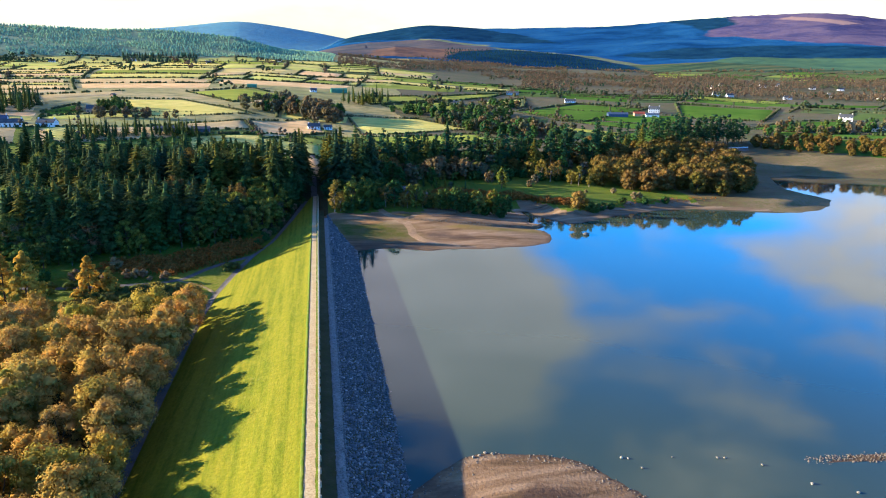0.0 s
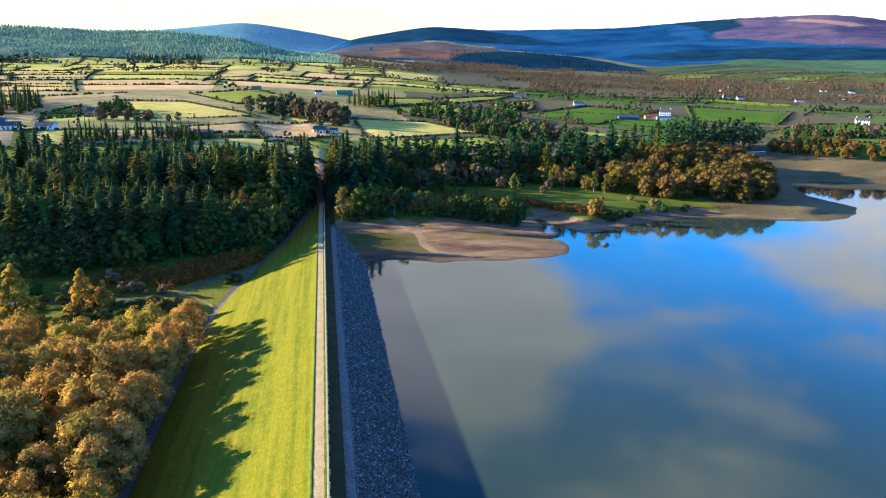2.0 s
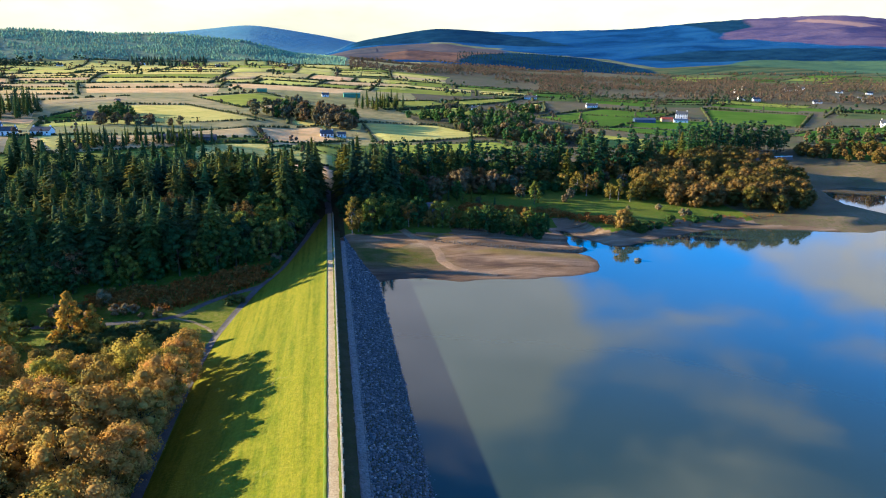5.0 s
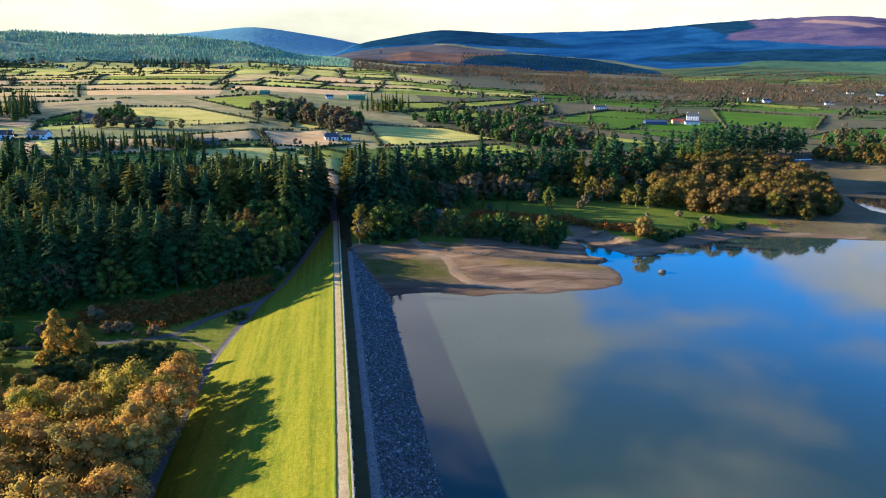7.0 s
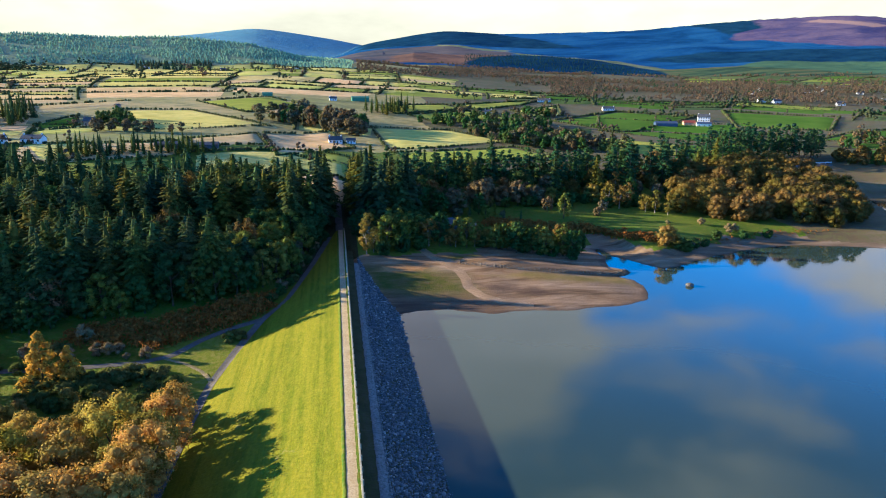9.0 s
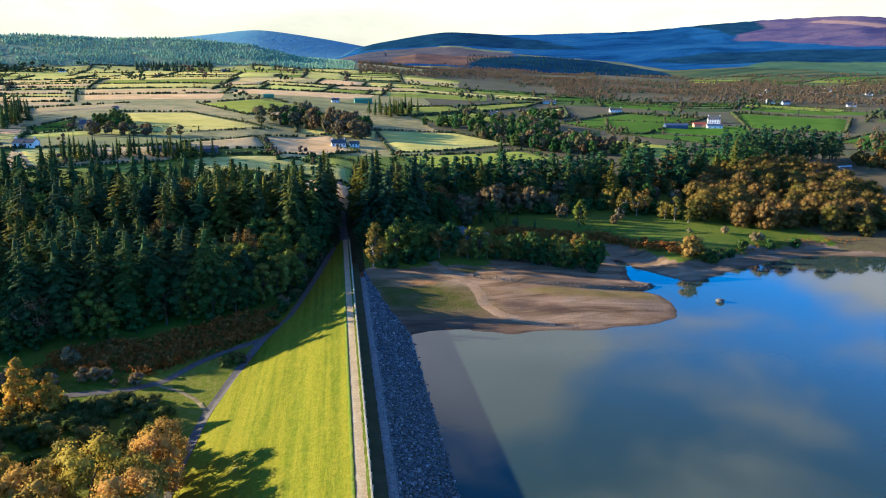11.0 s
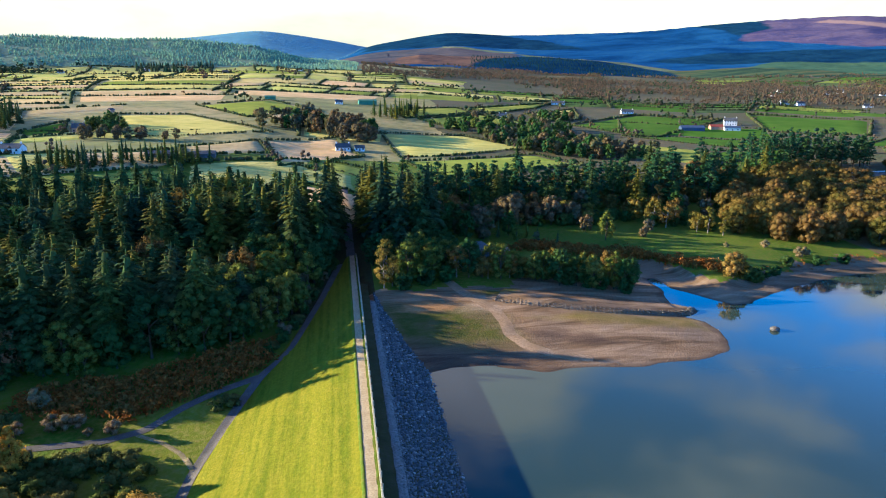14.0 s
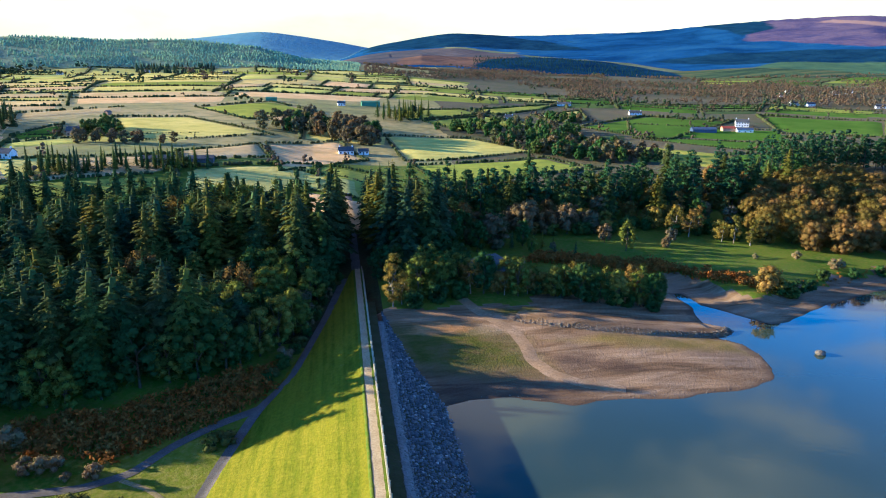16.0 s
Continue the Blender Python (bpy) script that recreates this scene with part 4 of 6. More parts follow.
ICO = [(0, 1, 1.618), (0, 1, -1.618), (0, -1, 1.618), (0, -1, -1.618)]
ICO_V = np.array([p[:3] for p in ICO] + [(p[1], p[2], p[0]) for p in ICO] + [(p[2], p[0], p[1]) for p in ICO]) / 1.902
ICO_F = np.array([t for t in itertools.combinations(range(12), 3) if all(np.linalg.norm(ICO_V[a] - ICO_V[b]) < 1.1 for a, b in itertools.combinations(t, 2))])

ICO_F = np.array([t if np.dot(np.cross(ICO_V[t[1]] - ICO_V[t[0]], ICO_V[t[2]] - ICO_V[t[0]]), ICO_V[t[0]]) > 0 else t[::-1] for t in ICO_F])


def leaf_clumps(seed, centres, radii, leaves, size, up=0.25, sag=0.0, core=0.72, flat=0.85):
    """Small leaf-sprays turned outward over clumps."""
    g = np.random.default_rng(seed)
    n = len(centres) * leaves
    c, rad = np.repeat(np.array(centres), leaves, 0), np.repeat(np.array(radii), leaves)
    d = g.normal(size=(n, 3))
    d[:, 2] += up
    d /= np.linalg.norm(d, axis=1)[:, None]
    p = c + d * (rad * g.uniform(0.55, 1.16, n) ** 0.75)[:, None] * np.array((1, 1, flat))
    p[:, 2] -= sag * g.uniform(0, 1, n)
    nrm = d + g.normal(size=(n, 3)) * 0.34
    nrm /= np.linalg.norm(nrm, axis=1)[:, None]
    u = np.cross(nrm, g.normal(size=(n, 3)))
    u /= np.linalg.norm(u, axis=1)[:, None]
    w = np.cross(nrm, u)
    s = (size * g.uniform(0.6, 1.3, n))[:, None]
    v = np.stack([p - u * s, p - w * s * 0.55 + u * s * 0.1, p + u * s, p + w * s * 0.6], 1).reshape(-1, 3)
    q = np.arange(4 * n).reshape(-1, 4)
    pieces = [(v, np.concatenate([q[:, [0, 1, 2]], q[:, [0, 2, 3]]]))]
    middle = np.mean(np.array(centres), 0)
    middle[2] *= 0.75
    whole = p - middle
    lean = np.repeat(0.36 * d + 0.2 * nrm + 0.85 * whole / np.linalg.norm(whole, axis=1)[:, None], 4, 0)
    # the dense heart of each clump
    for p, rad in zip(np.array(centres), radii) if core else ():
        pieces.append((p + ICO_V * rad * core * g.uniform(0.75, 1.15, (12, 1)) * np.array((1, 1, flat)), ICO_F))
    if core:
        lean = np.concatenate([lean, np.tile(ICO_V, (len(centres), 1))])
    return (*stitch(pieces), lean / np.linalg.norm(lean, axis=1)[:, None])


def foliage_mesh(name, leaves, mat):
    """A mesh of leaf-sprays, shaded softly where the leaves carry normals."""
    me = mesh_from(name, leaves[0], leaves[1], mat, None, True)
    if len(leaves) == 3:
        me.normals_split_custom_set_from_vertices(leaves[2].tolist())
    return me


def crown_clumps(seed, h, r, count, low=0.28, shape=1.0):
    """Centres of foliage clumps: an uneven dome with gaps."""
    g = np.random.default_rng(seed)
    out, rad = [], []
    lobes = g.uniform(0.75, 1.2, 7)
    while len(out) < count:
        d = g.normal(size=3)
        d /= np.linalg.norm(d)
        if d[2] < (-0.92 if low < 0.1 else -0.55):
            continue
        a = math.atan2(d[1], d[0]) % (2 * np.pi)
        k = lobes[int(a / (2 * np.pi) * 7) % 7] * g.uniform(0.55, 1.0) ** 0.5
        half = h * (1 - low) / 2
        out.append((d[0] * r * k * 0.8, d[1] * r * k * 0.8, h * low + half + d[2] * half * shape * g.uniform(0.75, 0.98)))
        rad.append(r * g.uniform(0.2, 0.36))
    return np.array(out), np.array(rad)


def tree_thing(name, trunk, crown, bark, leaf, label, category="tree"):
    top = tagged(new(name), label, category)
    part_mesh("trunk", mesh_from("trunk", *trunk, bark), top)
    part_mesh("crown", foliage_mesh("crown", crown, leaf), top)
    return top


def spruce(seed, h, r, label, leaf="spruce", name="spruce_tree", **k):
    return tree_thing(name, cone_trunk(h * 0.96, 0.012 * h + 0.05, 0.03), conifer_crown(seed, h, r, **k), MAT["bark"], MAT[leaf], label)


def broadleaf(seed, h, r, label, leaf, name="broadleaf_tree", clumps=40, leaves=55, size=0.33, low=0.25, bark="bark", shape=1.0, sag=0.0, core=0.85, puff=1.0):
    c, rad = crown_clumps(seed, h, r, clumps, low, shape)
    rad = rad * puff
    pieces = [cone_trunk(h * 0.6, 0.018 * h + 0.04, 0.06, 0.3)]
    for i in range(0, min(len(c), 21), 3):
        z = h * (0.25 + 0.3 * (i / 21))
        pieces.append(limb((0.3 * z / (h * 0.6), 0, z), c[i] * 0.92, 0.08 + 0.006 * h, 0.03))
    return tree_thing(name, stitch(pieces), leaf_clumps(seed, c, rad, leaves, size, sag=sag, core=core), MAT[bark], MAT[leaf], label)


def pine(seed, h, label):
    g = np.random.default_rng(seed)
    c, rad = [], []
    for k in range(34):
        t = g.uniform(0.2, 1.0)
        a, q = g.uniform(0, 6.28), (1.04 - t) ** 0.7 * 0.27 * h * g.uniform(0.25, 1.1)
        c.append((math.cos(a) * q, math.sin(a) * q, t * h * 0.97))
        rad.append(g.uniform(0.9, 1.6) * (1.25 - 0.6 * t))
    pieces = [cone_trunk(h * 0.95, 0.25, 0.06)]
    for i in range(0, 34, 3):
        pieces.append(limb((0, 0, c[i][2] - 0.6), c[i], 0.09, 0.03))
    return tree_thing("pine_tree", stitch(pieces), leaf_clumps(seed, c, rad, 45, 0.27, core=0.6, flat=0.5), MAT["bark"], MAT["pine"], label)


def shrub(seed, h, r, label, leaf, name="shrub", clumps=18, leaves=60, size=0.16):
    c, rad = crown_clumps(seed, h, r, clumps, 0.02)
    rad = rad * 1.3
    pieces = [limb((0, 0, 0), p * 0.9, 0.05, 0.02) for p in c[::3]]
    top = tagged(new(name), label, "shrub")
    part_mesh("stem", mesh_from("stem", *stitch(pieces), MAT["bark"]), top)
    part_mesh("foliage", foliage_mesh("foliage", leaf_clumps(seed, c, rad, leaves, size), MAT[leaf]), top)
    return top


used_first = set()


def plant(ob, x, y, s=1.0, turn=None, sink=0.1, z=None, tall=1.0):
    """A copy of ob on the ground (the pattern itself is placed the first time)."""
    zz = float(ground_height(np.array([x]), np.array([y]))[0]) - sink if z is None else z
    a = rng.uniform(0, 360) if turn is None else turn
    m = pose(x, y, zz, rng.uniform(-2, 2), rng.uniform(-2, 2), a)
    if ob.name not in used_first:
        used_first.add(ob.name)
        ob.matrix_basis, t = m, ob
    else:
        t = copy_thing(ob, m)
    t.scale = (s, s, s * tall)
    return t


def scatter(poly, gap, jitter=0.42, seed=1):
    """Jittered places inside an outline."""
    g = np.random.default_rng(seed)
    p = np.array(poly)
    xs, ys = np.arange(p[:, 0].min(), p[:, 0].max() + gap, gap), np.arange(p[:, 1].min(), p[:, 1].max() + gap, gap)
    x, y = np.meshgrid(xs, ys)
    x = x + (np.arange(len(ys)) % 2)[:, None] * gap / 2
    x, y = x + g.uniform(-jitter, jitter, x.shape) * gap, y + g.uniform(-jitter, jitter, y.shape) * gap
    keep = polygon_distance(poly, x, y) > 0
    return np.stack([x[keep], y[keep]], -1)


SPRUCES = [spruce(40 + i, h, r, "tall dark green spruce standing close in the plantation", whorls=w, power=p) for i, (h, r, w, p) in enumerate([(25, 5.4, 24, 0.62), (22, 5.0, 21, 0.5), (27, 6.0, 26, 0.72), (19, 5.2, 18, 0.55)])]
for o in SPRUCES:
    tagged(o, group="spruces of the plantation")
AUTUMN = [broadleaf(60 + i, h, r, "rounded birch and willow tree with thin golden-brown autumn leaves", "autumn", "autumn_tree", 46, 95, 0.185, 0.06, core=0.55) for i, (h, r) in enumerate([(11, 4.6), (10, 4.2), (12, 4.9), (9.6, 4.6)])]
for o in AUTUMN:
    tagged(o, group="trees of the autumn grove")
GREENS = [broadleaf(80 + i, h, r, "dark green broadleaf tree at the edge of the wood", "green", "broadleaf_tree", 40, 75, 0.2, 0.02, core=0.6, puff=1.1) for i, (h, r) in enumerate([(12, 4.4), (10, 4.2), (14, 4.8)])]
BIRCHES = [broadleaf(90 + i, h, r, "slender yellowing birch at the head of the spit", "gold", "birch_tree", 34, 70, 0.19, 0.08, "pale_bark", core=0.5) for i, (h, r) in enumerate([(12, 3.0), (10.5, 3.2)])]
WILLOWS = [broadleaf(100 + i, h, r, "brown-leaved willow in the lakeside thicket", "willow", "willow_tree", 44, 80, 0.22, 0.02, core=0.6, puff=1.35) for i, (h, r) in enumerate([(10, 4.6), (9, 4.2), (11, 4.8)])]
OLIVES = [broadleaf(110 + i, h, r, "olive-green lakeside willow at the head of the spit", "olive", "lakeside_tree", 38, 85, 0.17, 0.03, core=0.6) for i, (h, r) in enumerate([(11, 4.0), (9.5, 4.0), (12, 3.8)])]
PINES = [pine(120 + i, h, "dark pine with a bare trunk in the shelter row") for i, h in enumerate([18, 16.5, 19.5])]

for kind, group in ((GREENS, "broadleaf trees of the wood edge"), (BIRCHES, "birches at the head of the spit"), (WILLOWS, "willows of the lakeside thicket"), (OLIVES, "trees at the head of the spit"), (PINES, "pines of the shelter row")):
    for o in kind:
        tagged(o, group=group)

EDGE = GREENS + OLIVES + [broadleaf(95, 9, 3.6, "bare-twigged brown tree at the edge of the wood", "brown", "brown_tree", 34, 60, 0.2, 0.05, core=0.3)] + GREENS + OLIVES[:1] + [broadleaf(96, 12, 4.0, "olive-yellow tree at the edge of the wood", "willow", "yellow_tree", 38, 75, 0.2, 0.05, core=0.5)]


def spruce_to(x, y, top):
    """A spruce whose tip stands at the height top."""
    k = rng.integers(0, 4)
    z = float(ground_height(np.array([x]), np.array([y]))[0])
    tall = min(1.25, max(0.45, (top - z) / (25, 22, 27, 19)[k]))
    wide = max(tall * rng.uniform(0.95, 1.2), 0.95)
    return plant(SPRUCES[k], x, y, wide, tall=tall / wide)


# the plantation on the valley side beyond the dam
PLANTED, DEEPER = [], []
for x, y in scatter([(-62, 224), (-44, 231), (-27, 241), (-17, 262), (-13, 300), (-14, 345), (-60, 356), (-120, 358), (-150, 352), (-128, 310), (-106, 260), (-96, 233)], 7.2, seed=2):
    if len(PLANTED) < 285 and y - 0.5 * x < 340:
        PLANTED.append(spruce_to(x, y, min(rng.uniform(15.5, 17.5), rng.uniform(0.8, 1.0) * (0.238 * (27 - x) - 3.4)) if 241 < y < 278 else rng.uniform(19, 25.5) - 0.02 * max(0, -x - 50) if y > 277 else rng.uniform(15.8, 18.0)))
    else:
        DEEPER.append((x, y, rng.uniform(0.55, 0.78)))
for x, y in scatter([(-66, 226), (-110, 234), (-170, 246), (-175, 275), (-100, 256)], 7.0, seed=3):
    if x > -98:
        DEEPER.append((x, y, rng.uniform(0.65, 0.9)))
for x, y in scatter([(-50, 232), (-20, 262), (-16, 330), (-90, 372), (-130, 330), (-95, 230)], 21.0, seed=4):
    plant(EDGE[rng.integers(0, len(EDGE))], x, y, rng.uniform(1.0, 1.45))
for x, y in scatter([(-100, 229), (-64, 226), (-45, 232), (-28, 241), (-18, 258), (-13, 290), (-22, 292), (-34, 256), (-52, 243), (-100, 240)], 6.6, seed=6):
    plant(EDGE[rng.integers(0, len(EDGE))], x, y, rng.uniform(0.8, 1.25) + (0.25 if x < -60 else 0))
for x, y in scatter([(-62, 300), (-36, 292), (-20, 298), (-20, 332), (-50, 335)], 9.0, seed=7):
    plant((OLIVES + EDGE[-1:])[rng.integers(0, 4)], x, y, rng.uniform(1.3, 1.75))
for x, y, q in [(-93, 236, 1.2), (-97, 243, 1.35), (-89, 232, 1.1), (-100, 252, 1.4), (-84, 229, 1.0), (-105, 262, 1.5), (-95, 249, 1.2)]:
    plant((OLIVES + EDGE[-1:])[int(-x) % 4], x, y, q)
# tall spruces either side of the end of the dam
for x, y, s in [(-8, 296, 1.1), (-11, 286, 1.05), (-15, 275, 1.0), (9, 297, 1.15), (14, 290, 1.1), (18, 300, 1.12), (12, 306, 1.15), (21, 292, 0.95), (24, 303, 1.0), (7, 312, 1.1), (26, 314, 0.9), (17, 318, 1.1), (-6, 312, 1.1), (6, 330, 0.9), (-4.2, 320, 0.8), (4.4, 318, 0.85), (4.5, 342, 0.7), (-7, 345, 0.85), (-6, 330, 0.9), (9, 338, 0.8)]:
    plant(SPRUCES[rng.integers(0, 4)], x, y, s)
# broadleaf edge in front of the plantation, closing in on the foot of the dam
for i in range(46):
    q = i / 45
    px = np.interp(q, [0, 0.3, 0.55, 0.75, 1.0], [-88, -57, -26, -15, -7.5]) - (5 if i % 2 else 0)
    py = np.interp(q, [0, 0.3, 0.55, 0.75, 1.0], [233, 227, 237, 253, 288]) + (4 if i % 2 else 0)
    plant(EDGE[rng.integers(0, len(EDGE))], px + rng.uniform(-1.5, 1.5), py + rng.uniform(-1.5, 1.5), rng.uniform(0.9, 1.35) if q < 0.5 or q > 0.85 else rng.uniform(0.85, 1.1))
# the golden grove below the dam
for x, y in scatter([(-31, 62), (-31.5, 100), (-32.5, 130), (-33.5, 172), (-55, 173), (-88, 170), (-72, 110), (-48, 62)], 6.9, seed=5):
    plant(AUTUMN[rng.integers(0, 4)], x, y, rng.uniform(0.7, 1.2))
for i in range(19):
    plant(AUTUMN[rng.integers(0, 4)], -31.2 + rng.uniform(-1.0, 0.8), 62 + 6.0 * i + rng.uniform(-1.5, 1.5), rng.uniform(0.9, 1.12))
# trees along the head of the silt spit, in two ragged rows
for i in range(34):
    q = i / 33
    px, py = 6 + 68 * q, np.interp(q, [0, 0.3, 0.55, 1.0], [258, 264, 262, 254]) + (6 if i % 2 else 0)
    ob = plant((OLIVES + BIRCHES + GREENS[:1])[rng.integers(0, 6)], px + rng.uniform(-1.5, 1.5), py + rng.uniform(-1.5, 1.5), rng.uniform(0.62, 0.95))
# the mixed belt behind the park, with a row of tall pines
for i in range(60):
    q = i / 59
    plant(PINES[rng.integers(0, 3)], 22 + 136 * q + rng.uniform(-3, 3), 338 + 20 * q + rng.uniform(-9, 9), rng.uniform(0.85, 1.15))
for px, py in scatter([(12, 322), (60, 328), (110, 334), (165, 350), (205, 385), (170, 392), (100, 372), (10, 372)], 9.5, seed=9):
    pick = rng.random()
    plant(SPRUCES[rng.integers(0, 4)] if pick < 0.3 else GREENS[rng.integers(0, 3)] if pick < 0.7 else WILLOWS[rng.integers(0, 3)], px, py, rng.uniform(0.55, 0.85) if pick < 0.3 else rng.uniform(0.7, 1.0))
for px, py in scatter([(4, 268), (28, 270), (30, 318), (6, 330)], 7.5, seed=10):
    plant((GREENS + OLIVES)[rng.integers(0, 6)] if py < 292 else (GREENS + SPRUCES)[rng.integers(0, 6)], px, py, rng.uniform(0.6, 0.8) if py < 292 else rng.uniform(0.7, 1.0))
# the brown scrub between the mudflat and the far pastures
for x, y in scatter([(282, 408), (296, 392), (340, 362), (420, 345), (440, 372), (365, 395), (325, 424), (292, 425)], 7.5, seed=12):
    plant(WILLOWS[rng.integers(0, 3)], x, y, rng.uniform(0.4, 0.72))
# the willow thicket by the far shore
for x, y in scatter([(128, 300), (148, 288), (182, 275), (202, 288), (232, 335), (244, 366), (226, 388), (190, 378), (150, 345)], 6.8, seed=8):
    plant(WILLOWS[rng.integers(0, 3)], x, y, rng.uniform(0.7, 1.05))
build_pitching()

# ---------------------------------------------------------------- farmland


def field(kind, name, label, corners, nu=12, nv=8, hedged=4, lift=0.3, trees=0.07):
    """A field laid over the ground between four corners, its rim sunk into the ground."""
    c = np.array(corners, float)
    if hedged == 4:
        PLOTS.append([tuple(q) for q in corners])
    u, v = np.meshgrid(np.linspace(0, 1, nu), np.linspace(0, 1, nv), indexing="ij")
    p = c[0] * ((1 - u) * (1 - v))[..., None] + c[1] * (u * (1 - v))[..., None] + c[2] * (u * v)[..., None] + c[3] * ((1 - u) * v)[..., None]
    x, y = p[..., 0], p[..., 1]
    rim = (u == 0) | (u == 1) | (v == 0) | (v == 1)
    z = ground_height(x, y) + np.where(rim, -0.4, lift + 0.0005 * np.hypot(x, y))
    ob = new(name, mesh_from(name, np.stack([x, y, z], -1).reshape(-1, 3), grid_faces(nu, nv), MAT[kind], None, True))
    tagged(ob, label, "field", "fields of the valley", "structure")
    for a, b in list(zip(c, np.roll(c, -1, 0)))[-hedged:]:
        HEDGE.append((a, b))
        for t in np.linspace(0, 1, max(2, int(np.hypot(*(b - a)) / 4))):
            if rng.random() < trees:
                HEDGE_TREES.append((*(a + (b - a) * t), rng.uniform(0.3, 0.75)))


def build_hedges():
    """Uneven bushy hedges along the field edges, with gaps."""
    centre, size = [], []
    for a, b in HEDGE:
        length = np.hypot(*(b - a))
        far = 0.5 * np.hypot(*(a + b))
        gap = np.clip(far / 330, 1.3, 3.4)
        t = np.arange(0, 1, gap / length)
        p = a + (b - a) * t[:, None] + rng.uniform(-0.5, 0.5, (len(t), 2))
        keep = (wave(p[:, 0], p[:, 1], 9.0, 1.0) > -0.75) & (rng.random(len(t)) > 0.06)
        p = p[keep]
        q = rng.uniform(0.75, 1.25, len(p)) * (1.0 + 0.35 * wave(p[:, 0], p[:, 1], 40.0, 3.0)) * np.clip(gap / 2.0, 0.8, 1.15)
        centre.append(np.stack([p[:, 0], p[:, 1], ground_height(p[:, 0], p[:, 1]) + 0.55 * q], -1))
        size.append(np.stack([q * gap / 2.0, q, q * rng.uniform(0.8, 1.5, len(p))], -1))
    c, q = np.concatenate(centre), np.concatenate(size)
    v = c[:, None] + ICO_V[None] * np.stack([np.maximum(q[:, 0], q[:, 1]) * 1.05, q[:, 1] * 1.1, q[:, 2]], -1)[:, None] * rng.uniform(0.7, 1.2, (len(c), 12, 1))
    f = (ICO_F[None] + 12 * np.arange(len(c))[:, None, None]).reshape(-1, 3)
    tagged(new("hedgerows", mesh_from("hedgerows", v.reshape(-1, 3), f, MAT["hedge"])), "dark clipped and overgrown hedgerows between the fields", "hedge", kind="stuff")


HEDGE, HEDGE_TREES, PLOTS = [], [], []
NAMES = {"pasture_d": "dull grey-green upland pasture", "pasture": "green grazed pasture bounded by hedges", "pasture_b": "lush bright green pasture bounded by hedges", "pasture_c": "yellowish dry pasture bounded by hedges", "tilled": "bleached tan rough field bounded by hedges"}
field("pasture_c", "pasture_field", "wide yellow-green pasture beyond the plantation", [(-160, 612), (-112, 618), (-44, 531), (-118, 487)])
field("pasture", "pasture_field", NAMES["pasture"], [(-118, 684), (-64, 741), (-22, 663), (-67, 602)])
field("tilled", "bare_field", "bare tan field in front of farm sheds", [(-83, 450), (-48, 491), (-38, 448), (-75, 424)])
field("tilled", "bare_field", "rough tan ground round a white bungalow", [(-45, 498), (-5, 528), (10, 459), (-30, 410)])
field("pasture_c", "pasture_field", NAMES["pasture_c"], [(25, 557), (81, 556), (116, 506), (30, 462)])
field("pasture", "pasture_field", NAMES["pasture"], [(30, 444), (112, 484), (128, 437), (40, 394)])
field("pasture_b", "pasture_field", NAMES["pasture_b"], [(183, 633), (280, 722), (345, 679), (219, 551)])
field("pasture_b", "pasture_field", NAMES["pasture_b"], [(201, 565), (229, 560), (304, 526), (278, 470)])
field("pasture_b", "pasture_field", NAMES["pasture_b"], [(400, 729), (481, 659), (385, 545), (329, 585)])
field("pasture_c", "pasture_field", NAMES["pasture_c"], [(168, 713), (240, 786), (209, 678), (175, 659)])
field("pasture", "pasture_field", NAMES["pasture"], [(121, 741), (240, 860), (198, 782), (133, 700)])
field("pasture_b", "pasture_field", NAMES["pasture_b"], [(332, 491), (391, 454), (454, 530), (409, 543)])
field("pasture_c", "pasture_field", NAMES["pasture_c"], [(-150, 411), (-124, 424), (-108, 397), (-130, 378)])
field("pasture_b", "pasture_field", NAMES["pasture_b"], [(-183, 512), (-176, 568), (-155, 499), (-170, 488)])
field("pasture", "pasture_field", NAMES["pasture"], [(60, 640), (120, 690), (150, 640), (80, 590)])
field("pasture", "pasture_field", NAMES["pasture"], [(40, 700), (110, 740), (120, 700), (50, 640)])

# the patchwork on the slopes: land split again and again into uneven fields
g4 = np.random.default_rng(11)


def warped(b, r):
    """A corner of the patchwork, from bearing and distance, bent with the lie of the hedges."""
    bb = b + 0.7 * math.sin(r / 130.0 + 0.15 * b) + 0.004 * (r - 900)
    rr = r + 16 * math.sin(b * 0.55 + r / 240.0) + 9 * math.sin(b * 1.7)
    return rr * math.sin(math.radians(bb)), rr * math.cos(math.radians(bb))


